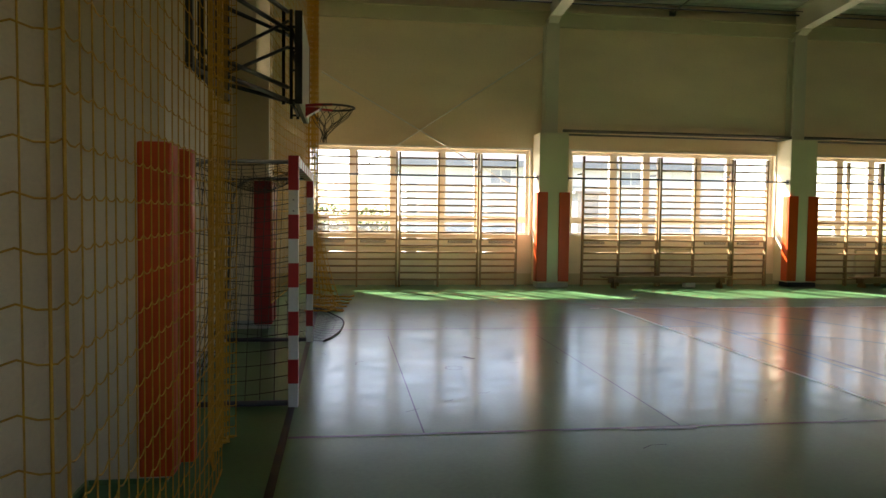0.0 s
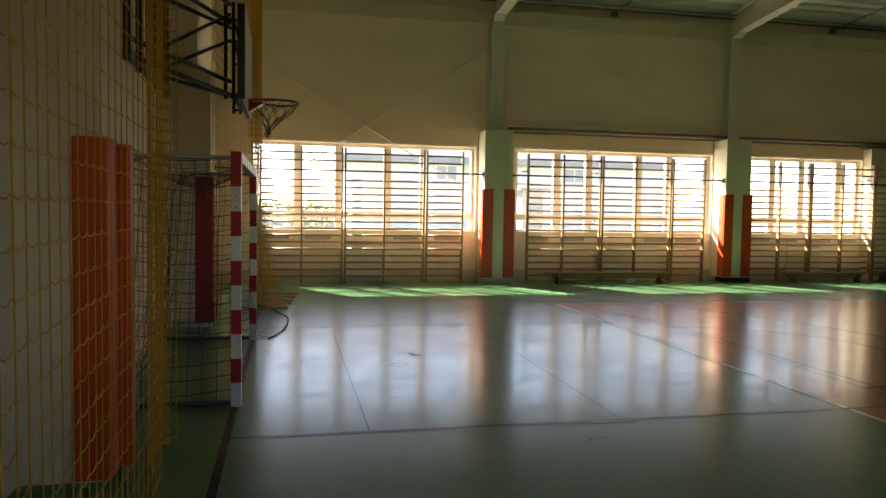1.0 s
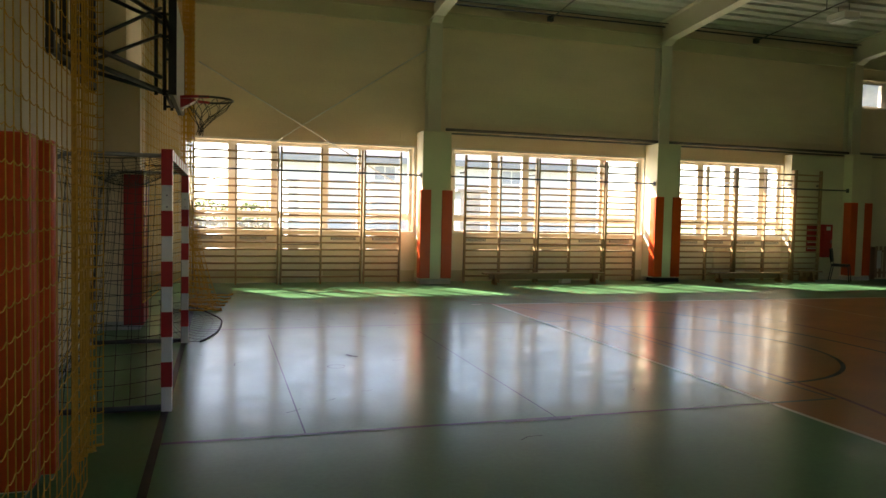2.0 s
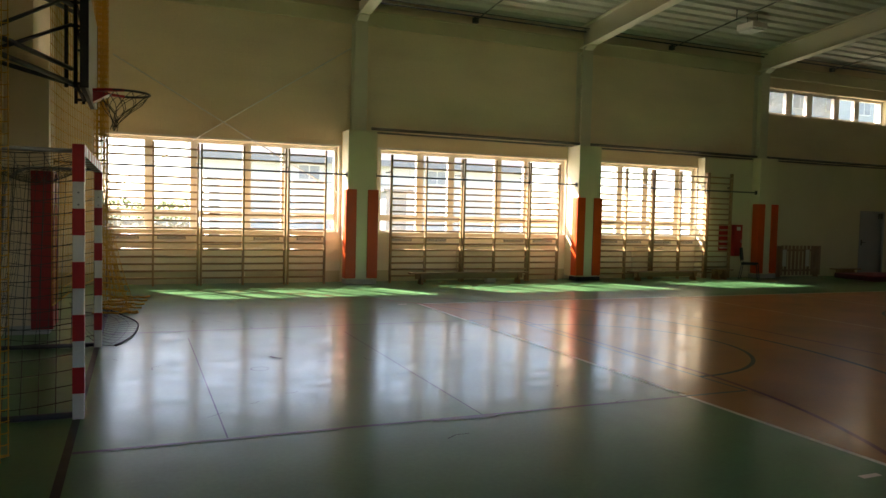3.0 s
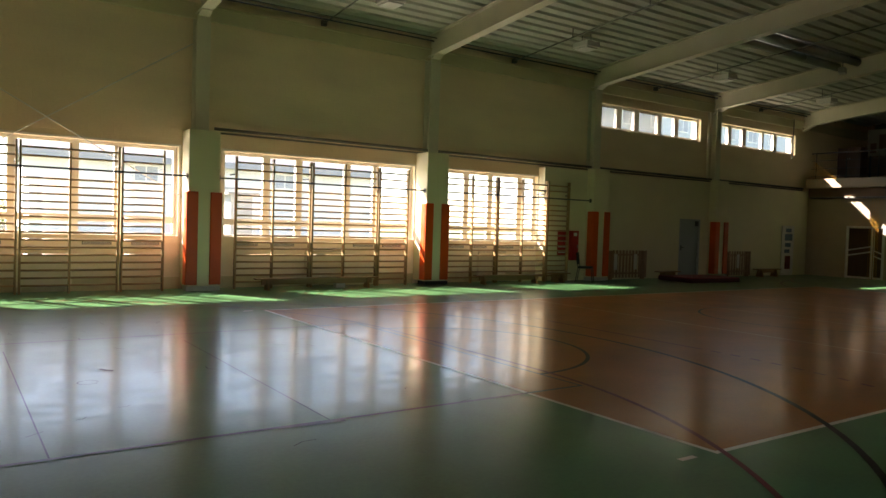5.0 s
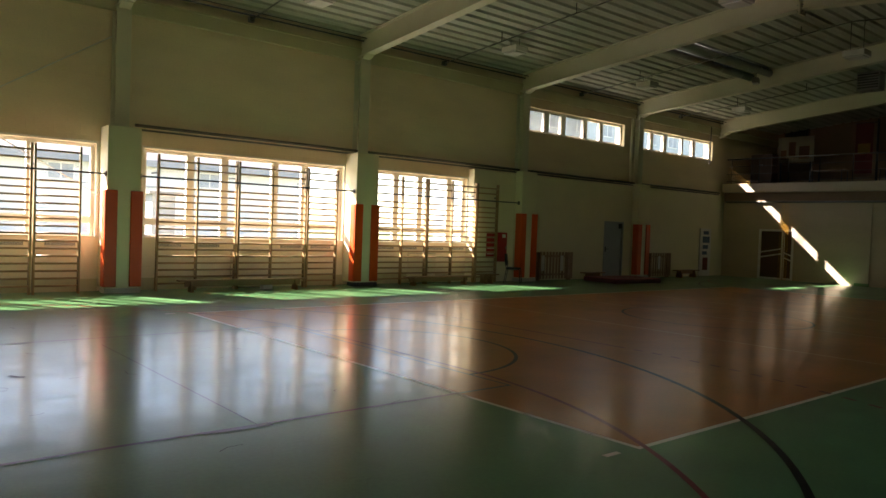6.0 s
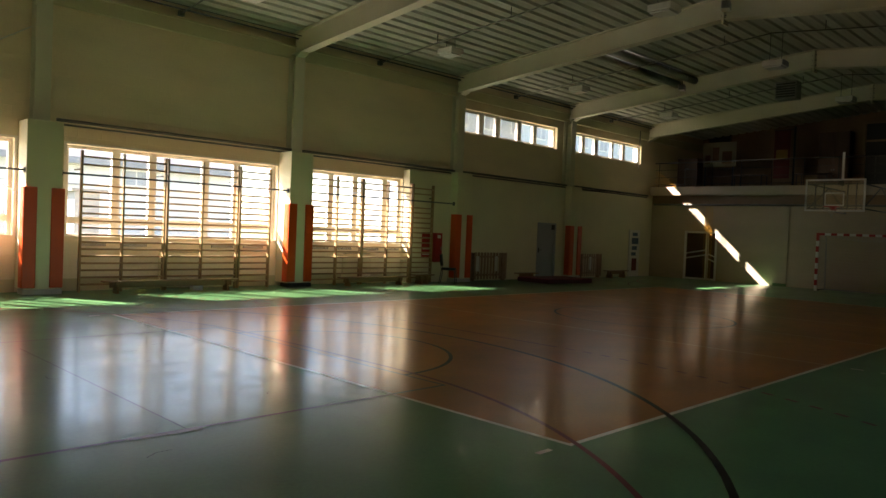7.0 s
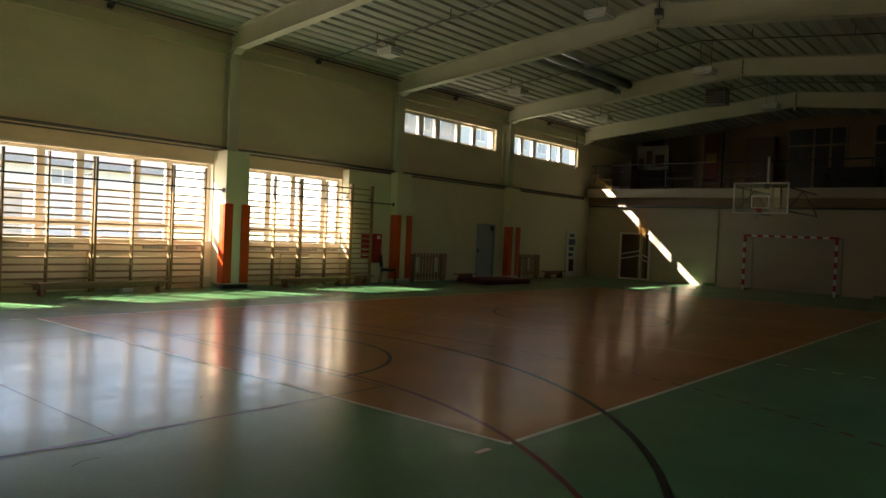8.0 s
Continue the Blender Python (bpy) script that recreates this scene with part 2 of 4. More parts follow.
def tube(bm, pts, r, seg=8, mat=0, closed=False):
    """A round bar along a run of points."""
    pts = [Vector(p) for p in pts]
    rings = []
    n = len(pts)
    up = Vector((0.013, 0.021, 1.0))
    for i, p in enumerate(pts):
        a = pts[i - 1] if i or closed else p
        b = pts[(i + 1) % n] if i < n - 1 or closed else p
        d = (b - a).normalized()
        u = d.cross(up)
        if u.length < 0.05:
            u = d.cross(Vector((1, 0.03, 0)))
        u.normalize()
        w = d.cross(u)
        rings.append([bm.verts.new(p + r * (math.cos(2 * math.pi * k / seg) * u + math.sin(2 * math.pi * k / seg) * w))
                      for k in range(seg)])
    for i in range(n if closed else n - 1):
        A, C = rings[i], rings[(i + 1) % n]
        for k in range(seg):
            f = bm.faces.new((A[k], A[(k + 1) % seg], C[(k + 1) % seg], C[k]))
            f.smooth = seg > 5
            f.material_index = mat
    if not closed:
        for rg in (rings[0], rings[-1]):
            f = bm.faces.new(rg)
            f.material_index = mat
    return bm


def solid(bm, outline, axis, a, b, mat=0):
    """A flat outline (pairs) pushed along an axis from a to b."""
    def at(p, s):
        return {"x": (s, p[0], p[1]), "y": (p[0], s, p[1]), "z": (p[0], p[1], s)}[axis]
    lo, hi = [bm.verts.new(at(p, a)) for p in outline], [bm.verts.new(at(p, b)) for p in outline]
    n = len(outline)
    for f in [bm.faces.new(lo), bm.faces.new(hi)] + [bm.faces.new((lo[i], lo[(i + 1) % n], hi[(i + 1) % n], hi[i])) for i in range(n)]:
        f.material_index = mat
    return bm


def mesh_of(name, bm, mats):
    bmesh.ops.recalc_face_normals(bm, faces=bm.faces)
    me = bpy.data.meshes.new(name)
    bm.to_mesh(me)
    bm.free()
    for m in mats if isinstance(mats, (list, tuple)) else [mats]:
        me.materials.append(m)
    return me


def part(name, bm, mats, parent, label=""):
    ob = new(name, mesh_of(name, bm, mats))
    ob.parent = parent
    if parent is not None and label:
        tagged(ob, label)
    return ob


def thing(name, label, category, group="", kind="", at=(0, 0, 0), turn=0.0):
    ob = new(name)
    ob.matrix_world = pose(*at, 0, 0, turn)
    return tagged(ob, label, category, group, kind)


def setting(name, bm, mats, label, category):
    return tagged(part(name, bm, mats, None), label, category, kind="structure")


def B():
    return bmesh.new()


def boxed(*args, **kw):
    return box(bmesh.new(), *args, **kw)


def pierced(bm, axis, u0, u1, z0, z1, d0, d1, holes, mat=0):
    """A wall along x or y from d0 to d1 thick, with rectangular holes (u0, u1, z0, z1)."""
    us = sorted({u0, u1, *[h for q in holes for h in q[:2]]})
    zs = sorted({z0, z1, *[h for q in holes for h in q[2:]]})
    for i in range(len(us) - 1):
        run = None
        for j in range(len(zs) - 1):
            um, zm = (us[i] + us[i + 1]) / 2, (zs[j] + zs[j + 1]) / 2
            if any(h[0] < um < h[1] and h[2] < zm < h[3] for h in holes):
                if run:
                    cells(bm, axis, us[i], us[i + 1], run, d0, d1, mat)
                run = None
            else:
                run = (run[0], zs[j + 1]) if run else (zs[j], zs[j + 1])
        if run:
            cells(bm, axis, us[i], us[i + 1], run, d0, d1, mat)
    return bm


def cells(bm, axis, u0, u1, run, d0, d1, mat):
    if axis == "x":
        box(bm, u0, u1, d0, d1, run[0], run[1], mat)
    else:
        box(bm, d0, d1, u0, u1, run[0], run[1], mat)


# ---- plan ----
XW, XE, YN, YS = -1.46, 29.2, 16.5, -1.1      # the hall's inner faces
MIDX, MIDY = 13.87, 7.72
COLX = [4.71, 10.76, 16.88, 23.03]              # columns on the window side
WIN = [(-0.75, 4.31, [0.27, 1.18, 2.28, 3.12]), (5.30, 10.40, [6.36, 7.18, 8.48, 9.30]), (11.35, 14.75, [12.2, 13.05, 14.15])]
HIGH = [(17.2, 22.42, [(18.17, 18.42), (19.02, 19.27), (20.2, 20.43), (21.1, 21.32)]),
        (23.42, 28.56, [(24.21, 24.43), (25.1, 25.35), (26.38, 26.52), (27.19, 27.42)])]
# unseen openings, added and placed to balance the light indoors
SOUTH_FILL = [(1.7, 4.5), (7.2, 10.2)]
SOUTH_Z = (1.13, 3.10)
SILL_Z, HEAD_Z = 1.13, 3.10
EAVE_Z, RIDGE_Z, DEPTH = 6.0, 6.84, 0.56      # underside of the roof beams, and their height


def beam_z(y):
    return RIDGE_Z - (RIDGE_Z - EAVE_Z) * abs(y - MIDY) / (16.4 - MIDY)


# ---- floor ----
setting("floor", boxed(XW - 0.4, XE + 5.5, YS - 0.4, YN + 0.4, -0.2, 0.0), FLOOR_G, "worn glossy green vinyl sports floor", "floor")
setting("floor_court", boxed(4.72, 22.72, 3.22, 12.22, -0.01, 0.002), FLOOR_O, "orange vinyl volleyball court in the green floor", "floor")


def ribbon(bm, pts, width, z=0.004, closed=False):
    pts = [Vector((*p, 0.0032 + 0.25 * (z - 0.0036))) for p in pts]   # a film of paint
    rows, n = [], len(pts)
    for i, p in enumerate(pts):
        a = pts[i - 1] if i or closed else p
        b = pts[(i + 1) % n] if i < n - 1 or closed else p
        d = (b - a).normalized()
        s = Vector((-d.y, d.x, 0)) * width / 2
        rows.append((bm.verts.new(p - s), bm.verts.new(p + s)))
    for i in range(n if closed else n - 1):
        A, C = rows[i], rows[(i + 1) % n]
        bm.faces.new((A[0], C[0], C[1], A[1]))
    return bm


def arc(cx, cy, r, a0, a1, n=40):
    return [(cx + r * math.cos(radians(a0 + (a1 - a0) * i / n)), cy + r * math.sin(radians(a0 + (a1 - a0) * i / n))) for i in range(n + 1)]


def flip(pts):
    return [(2 * MIDX - 0.15 - x, y) for x, y in pts]


bm = B()
for x in (4.72, 22.72):
    ribbon(bm, [(x, 3.22), (x, 12.22)], 0.05, 0.0048)
for y in (3.22, 12.22):
    ribbon(bm, [(4.695, y), (22.745, y)], 0.05, 0.0044)
for x in (10.75, 16.7):
    for k in range(5):
        ribbon(bm, [(x, 2.95 - 0.35 * k), (x, 2.80 - 0.35 * k)], 0.05)
for y in (3.22, 12.22):
    ribbon(bm, [(4.33, y + 0.02), (4.50, y + 0.02)], 0.05)
setting("court_line", bm, WHITE_LINE, "white painted volleyball court lines", "court line")
bm = B()
for x in (10.75, 13.72, 16.7):
    ribbon(bm, [(x, 3.245), (x, 12.195)], 0.05, 0.0048)
setting("court_line", bm, WORN_WHITE, "worn white lines across the volleyball court", "court line")
bm = B()
for f in (lambda p: p, flip):
    ribbon(bm, f([(-0.38, 0.6), (-0.38, 14.8)]), 0.055, 0.0052)
    ribbon(bm, f(arc(5.44, MIDY, 1.8, -90, 90)), 0.05, 0.006)
    ribbon(bm, f([(-0.38, 1.02)] + arc(1.3, MIDY, 6.7, -90, 90, 60) + [(-0.38, 14.42)]), 0.062, 0.0064)
ribbon(bm, arc(13.72, MIDY, 1.8, 0, 354, 60), 0.05, 0.0068, closed=True)
setting("court_line", bm, DARK_LINE, "dark painted basketball court lines", "court line")
bm = B()
for f in (lambda p: p, flip):
    ribbon(bm, f([(-0.35, 5.3), (5.44, 5.3), (5.44, 10.14), (-0.35, 10.14)]), 0.05, 0.0056)
ribbon(bm, [(2.18, 5.29), (2.45, 5.27), (2.74, 5.265)], 0.075, 0.0062)
setting("court_line", bm, WORN_LINE, "worn purple lines of the free-throw lane", "court line")
bm = B()
for f in (lambda p: p, flip):
    six = arc(-0.36, 6.2, 5.95, -75, 0) + arc(-0.36, 9.2, 5.95, 0, 75)
    ribbon(bm, f(six), 0.05, 0.0072)
    nine = arc(-0.36, 6.2, 9.0, -58, 0, 120) + arc(-0.36, 9.2, 9.0, 0, 58, 120)
    for i in range(0, len(nine) - 2, 4):
        ribbon(bm, f(nine[i:i + 3]), 0.06, 0.0076)
setting("court_line", bm, RED_LINE, "red painted handball court lines", "court line")
bm = B()
for k in range(-1, 2):
    x = 0.635 + 2.0 * k
    ribbon(bm, [(x, 5.30), (x, 9.6)], 0.012, 0.0036)
setting("floor_seam", bm, SEAM, "thin dark welded seams between vinyl sheets", "floor seam")
bm = B()
for k in range(34):
    x, y = random.uniform(-0.2, 4.4), random.uniform(4.5, 12.5)
    a, s = random.uniform(0, 6.28), random.uniform(0.02, 0.11)
    bend = random.uniform(-0.5, 0.5)
    ribbon(bm, [(x, y), (x + s * math.cos(a), y + s * math.sin(a)), (x + s * 2 * math.cos(a + bend), y + s * 2 * math.sin(a + bend))], 0.008, 0.008)
tagged(part("scuff_mark", bm, SCUFF, None), "black rubber scuff marks on the vinyl floor", "scuff", kind="stuff")
bm = B()
ribbon(bm, [(1.40, 8.16), (1.45, 8.06), (1.51, 8.02)], 0.045, 0.0084)
ribbon(bm, arc(1.2, 7.55, 0.09, 0, 330, 20), 0.01, 0.0088)
tagged(part("floor_mark", bm, SCUFF, None), "small dark tear in the green vinyl floor", "floor mark", kind="stuff")

# ---- walls ----
bm = B()
holes = [(w[0], w[1], SILL_Z, HEAD_Z) for w in WIN] + [(h[0], h[1], 4.83, 5.62) for h in HIGH]
pierced(bm, "x", XW - 0.4, XE + 5.5, SILL_Z, 7.0, YN, YN + 0.4, holes)
setting("wall_north", bm, CREAM, "cream painted wall with rows of windows", "wall")
setting("wall_north_base", boxed(XW - 0.4, XE + 5.5, YN, YN + 0.4, 0, SILL_Z), LIT_CREAM, "cream wall below the windows, brightened in its paint", "wall")
bm = B()
pierced(bm, "x", 14.78, XE, 0, 3.38, 16.22, YN, [(21.1, 22.2, 0, 2.04)])
setting("wall_north_lower", bm, PALE, "cream painted thicker lower wall", "wall")
setting("wall_west", boxed(XW - 0.4, XW, YS, YN, 0, 7.9), CREAM, "cream painted end wall behind the goal", "wall")
bm = B()
pierced(bm, "x", XW - 0.4, XE + 5.5, 0, 7.0, YS - 0.4, YS, [(x0, x1, SOUTH_Z[0], SOUTH_Z[1]) for x0, x1 in SOUTH_FILL])
setting("wall_south", bm, CREAM, "plain cream painted side wall with two added fill-light openings", "wall")
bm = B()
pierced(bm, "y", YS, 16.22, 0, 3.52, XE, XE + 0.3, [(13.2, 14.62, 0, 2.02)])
setting("wall_east", bm, SHADED_CREAM, "cream end wall under the gallery, darkened in its paint", "wall")
bm = B()
for x0, x1 in ((XW + 0.03, COLX[0] - 0.34), (COLX[0] + 0.34, COLX[1] - 0.34), (COLX[1] + 0.34, 14.77)):
    box(bm, x0, x1, YN - 0.015, YN - 0.001, 0, 0.26)
setting("baseboard_north", bm, OLIVE, "olive painted skirting band under the windows", "baseboard")
bm = B()
box(bm, XW + 0.001, XW + 0.02, YS, 4.5, 0, 0.03)
box(bm, XW + 0.001, XW + 0.02, 5.05, 10.35, 0, 0.03)
box(bm, XW + 0.001, XW + 0.02, 10.92, YN - 0.03, 0, 0.03)
setting("baseboard", bm, GREENBASE, "low green painted skirting band", "baseboard")

# columns on the window side: broad below, slender steel above
for i, c in enumerate(COLX):
    w = 0.33
    col = thing("column_%d" % (i + 1), "cream painted pillar with a slender white steel post above", "column", kind="structure")
    part("pillar", boxed(c - w, c + w, 15.92, YN - 0.001 if c < 14 else 16.219, 0.10, 3.45, bevel=0.008), PALE, col)
    part("plinth", boxed(c - w - 0.03, c + w + 0.03, 15.86, 16.2, 0, 0.10, bevel=0.006), PLINTHD if i == 1 else PLINTH, col, "dark plinth" if i == 1 else "pale plinth")
    bm = B()
    box(bm, c - 0.15, c + 0.15, 16.18, 16.20, 3.45, EAVE_Z)
    box(bm, c - 0.15, c + 0.15, 16.46, 16.48, 3.45, EAVE_Z)
    box(bm, c - 0.012, c + 0.012, 16.2, 16.46, 3.45, EAVE_Z)
    box(bm, c - 0.17, c + 0.17, 16.15, 16.49, 3.45, 3.48)
    part("steel_post", bm, STEEL_W, col, "white painted steel post")

# columns on the end walls
for i, (y0, y1, x0, x1) in enumerate([(4.5, 5.06, XW + 0.001, -0.997), (10.35, 10.92, XW + 0.001, -0.97), (10.4, 10.9, XE - 0.05, XE - 0.001), (4.4, 4.9, XE - 0.05, XE - 0.001)]):
    col = thing("column_%d" % (i + 5), "cream painted pillar on the end wall", "column", kind="structure")
    base = 0.03 if i == 0 else 0.11
    part("pillar", boxed(x0, x1, y0, y1, base, 3.45 if i < 2 else 3.1, bevel=0.008), PLAINCREAM if i < 2 else SHADED_CREAM, col)
    part("plinth", boxed(x0, x1, y0, y1, 0, base), PLINTH if i == 1 else GREENBASE, col, "painted base")
    if i < 2:
        part("upper_pillar", boxed(XW + 0.001, XW + 0.32, y0, y1 - 0.1, 3.451, 6.6, bevel=0.006), PLAINCREAM, col, "narrower cream pillar above")


# ---- roof ----
def deck():
    bm = B()
    period, h = 0.37, 0.06
    prof = []
    y = YS - 0.4
    while y < YN + 0.4:
        for dy, dz in ((0, 0), (0.10, 0), (0.106, 0.008), (0.112, 0), (0.215, 0), (0.245, h), (0.34, h)):
            prof.append((y + dy, beam_z(y + dy) + DEPTH + dz + 0.002))
        y += period
    xs = (XW - 0.4, XE + 5.5)
    rows = [[bm.verts.new((x, p[0], p[1])) for p in prof] for x in xs]
    for i in range(len(prof) - 1):
        bm.faces.new((rows[0][i], rows[1][i], rows[1][i + 1], rows[0][i + 1]))
    top = [[bm.verts.new((x, p[0], p[1] + 0.25)) for p in prof] for x in xs]
    for i in range(len(prof) - 1):
        bm.faces.new((top[0][i], top[0][i + 1], top[1][i + 1], top[1][i]))
    return bm


setting("ceiling", deck(), DECK, "ribbed grey metal roof deck", "ceiling")
# added overhang out of view; its reach narrows the end wall's sun streaks
setting("roof_eave", boxed(XW - 0.4, XE + 5.5, YN + 0.401, YN + 1.10, 6.2, 6.42), ROOFM, "unseen grey roof edge added to cut the sun in the high windows", "roof")

def roof_beam(x):
    b = thing("roof_beam", "white painted steel roof beam, pitched to a ridge", "beam", kind="structure")
    for s in (1, -1):
        ye = 16.42 if s > 0 else 2 * MIDY - 16.42
        pts = [(MIDY, RIDGE_Z), (ye, beam_z(ye)), (ye, beam_z(ye) + DEPTH), (MIDY, RIDGE_Z + DEPTH)]
        bm = B()
        solid(bm, pts, "x", x - 0.008, x + 0.008)
        for dz in (0.0, DEPTH - 0.022):
            q = [(MIDY, RIDGE_Z + dz), (ye, beam_z(ye) + dz), (ye, beam_z(ye) + dz + 0.02), (MIDY, RIDGE_Z + dz + 0.02)]
            solid(bm, q, "x", x - 0.13, x + 0.13)
        part("rafter", bm, STEEL_W, b)
        # end plate and haunch at the post
        bm = B()
        hy = ye - s * 0.45
        solid(bm, [(ye, beam_z(ye) - 0.16), (ye, beam_z(ye) - 0.002), (hy, beam_z(hy) - 0.002)], "x", x - 0.012, x + 0.012)
        solid(bm, [(ye, beam_z(ye) - 0.18), (hy, beam_z(hy) - 0.02), (hy, beam_z(hy) - 0.003), (ye, beam_z(ye) - 0.161)], "x", x - 0.12, x + 0.12)
        part("haunch", bm, STEEL_W, b)
    bm = B()
    box(bm, x - 0.14, x + 0.14, MIDY - 0.025, MIDY + 0.025, RIDGE_Z - 0.12, RIDGE_Z + DEPTH - 0.03)
    part("ridge_plate", bm, STEEL_W, b, "bolted splice plate")
    for k in range(4):
        for sx in (-0.08, 0.08):
            bm = B()
            tube(bm, [(x + sx, MIDY - 0.06, RIDGE_Z - 0.06 + 0.15 * k), (x + sx, MIDY + 0.06, RIDGE_Z - 0.06 + 0.15 * k)], 0.016, 6)
            part("bolt", bm, GREYSTEEL, b)
    return b


for x in (-1.32, *COLX, 28.97):
    roof_beam(x)

bm = B()
box(bm, XW, XE + 5, 16.40, 16.498, 5.91, 6.24)
box(bm, XW, XE + 5, 16.36, 16.40, 6.20, 6.24)
setting("eave_beam", bm, EAVE, "green-grey steel eaves beam along the wall", "beam")
bm = B()
tube(bm, [(XW, 16.30, 6.42), (XE + 2, 16.30, 6.42)], 0.02, 8)
tube(bm, [(XW, 16.16, 6.47), (XE + 2, 16.16, 6.47)], 0.012, 8)
tagged(part("conduit", bm, DARKSTEEL, None), "dark conduit running under the eaves", "conduit")


def roof_tie(x):
    t = thing("roof_tie", "dark steel tie rod hung under the roof deck", "tie rod", "tie rods under the roof")
    pts = [(x, y, beam_z(y) + DEPTH - 0.24) for y in (16.32, 12.5, MIDY, 3, -0.8)]
    part("rod", tube(B(), pts, 0.017, 8), PIPEGREY, t)
    part("wall_bracket", boxed(x - 0.06, x + 0.06, 16.28, 16.39, 6.27, 6.39), PIPEGREY, t)
    for y in (14.0, 11.5, 9.0, 6.4, 4.0, 1.5):
        part("hanger", tube(B(), [(x, y, beam_z(y) + DEPTH - 0.24), (x, y, beam_z(y) + DEPTH)], 0.01, 6), DARKSTEEL, t)


for x in (7.6, 13.55, 19.7, 25.8):
    roof_tie(x)


def ceiling_light(x, y):
    z = 6.38
    top = beam_z(y) + DEPTH - z
    t = thing("ceiling_light", "unlit white box lamp hung under the roof", "ceiling light", "lamps under the roof", at=(x, y, z))
    part("housing", boxed(-0.24, 0.24, -0.27, 0.27, 0.04, 0.19, bevel=0.015), WHITEP, t)
    part("diffuser", boxed(-0.20, 0.20, -0.23, 0.23, 0.0, 0.039, bevel=0.01), PAPER, t, "frosted diffuser")
    for dy in (-0.16, 0.16):
        part("hanger", tube(B(), [(0, dy, 0.19), (0, dy, top)], 0.007, 6), DARKSTEEL, t)


for x in (8.2, 14.25, 20.4, 26.5):
    for y in (14.2, 7.86):
        ceiling_light(x, y)


def roof_duct(y):
    z = beam_z(y) + DEPTH - 0.126
    t = thing("roof_duct", "grey ventilation duct under the roof deck", "duct", "ducts under the roof")
    part("duct_pipe", tube(B(), [(COLX[2] + 0.02, y, z), (COLX[3] - 0.02, y, z)], 0.12, 14), DUCT, t)
    for k in range(5):
        x = COLX[2] + 0.6 + 1.2 * k
        part("strap", tube(B(), [(x - 0.02, y, z), (x + 0.02, y, z)], 0.124, 14), DUCT, t)


roof_duct(12.05)
roof_duct(11.45)


def floodlight(x, y):
    z = beam_z(y) + DEPTH - 0.5
    t = thing("floodlight", "small grey floodlight under a roof beam", "floodlight", at=(x, y, z), turn=20)
    part("lamp_body", boxed(-0.16, 0.16, -0.1, 0.1, 0, 0.16, bevel=0.02), GREYSTEEL, t)
    part("lens", boxed(-0.14, 0.14, -0.09, 0.09, -0.012, -0.001), PAPER, t)
    part("bracket", tube(B(), [(0, 0, 0.16), (0, 0, 0.5)], 0.012, 6), DARKSTEEL, t)


floodlight(22.45, 11.6)
floodlight(16.2, 7.4)


def vent_unit(x, y):
    z = beam_z(y) + DEPTH - 0.62
    t = thing("air_vent", "dark slatted air heater hung under the roof", "air vent", at=(x, y, z))
    part("casing", boxed(-0.05, 0.4, -0.35, 0.35, 0, 0.6, bevel=0.01), GREYSTEEL, t)
    for k in range(6):
        part("slat", boxed(-0.075, -0.052, -0.31, 0.31, 0.06 + 0.085 * k, 0.11 + 0.085 * k), DARKSTEEL, t)


vent_unit(26.0, 9.6)


# ---- windows ----
def window(idx, x0, x1, z0, z1, mulls, transom, mw=0.17, face=YN, e=0.075, blinds=()):
    t = thing("window_%d" % idx, "cream framed window with sunlit panes", "window", kind="structure")
    ya, yb = face + 0.13, face + 0.21
    bm = B()
    for q in ((x0, x1, z0, z0 + e), (x0, x1, z1 - e, z1), (x0, x0 + e, z0 + e, z1 - e), (x1 - e, x1, z0 + e, z1 - e)):
        box(bm, q[0], q[1], ya, yb, q[2], q[3])
    part("window_frame", bm, FRAME, t)
    bars = [m if isinstance(m, tuple) else (m - mw / 2, m + mw / 2) for m in mulls]
    xs = [x0 + e] + [v for m in bars for v in m] + [x1 - e]
    for a, b in bars:
        part("mullion", boxed(a, b, ya - 0.012, yb + 0.02, z0 + e, z1 - e, bevel=0.006), FRAME, t)
    zs = [z0 + e, z1 - e] if transom is None else [z0 + e, transom - 0.075, transom + 0.075, z1 - e]
    for i in range(0, len(xs), 2):
        if transom is not None:
            part("transom", boxed(xs[i], xs[i + 1], ya - 0.006, yb, transom - 0.075, transom + 0.075, bevel=0.006), FRAME, t)
        for j in range(0, len(zs), 2):
            p = part("pane", boxed(xs[i], xs[i + 1], ya + 0.035, ya + 0.041, zs[j], zs[j + 1]), GLASS, t)
            p.visible_shadow = False
    for i in blinds:
        a, b = xs[2 * i] + 0.01, xs[2 * i + 1] - 0.01
        bm = B()
        box(bm, a, b, ya - 0.045, ya - 0.015, z1 - e - 0.03, z1 - e)
        z = z1 - e - 0.06
        while z > z0 + e + 0.02:
            solid(bm, [(ya - 0.045, z + 0.006), (ya - 0.017, z - 0.006), (ya - 0.017, z - 0.004), (ya - 0.045, z + 0.008)], "x", a, b)
            z -= 0.036
        part("blind", bm, PIPEGREY, t, "thin grey slatted blind")
    if transom is not None:
        part("window_sill", boxed(x0 + 0.002, x1 - 0.002, YN - 0.004, ya - 0.001, z0 + 0.001, z0 + 0.035, bevel=0.006), SILL, t, "cream sill board")
        bm = B()
        for q in ((x0 - 0.06, x1 + 0.06, z1, z1 + 0.05), (x0 - 0.06, x0, z0, z1), (x1, x1 + 0.06, z0, z1)):
            box(bm, q[0], q[1], YN - 0.012, YN - 0.001, q[2], q[3])
        part("architrave", bm, FRAME, t)


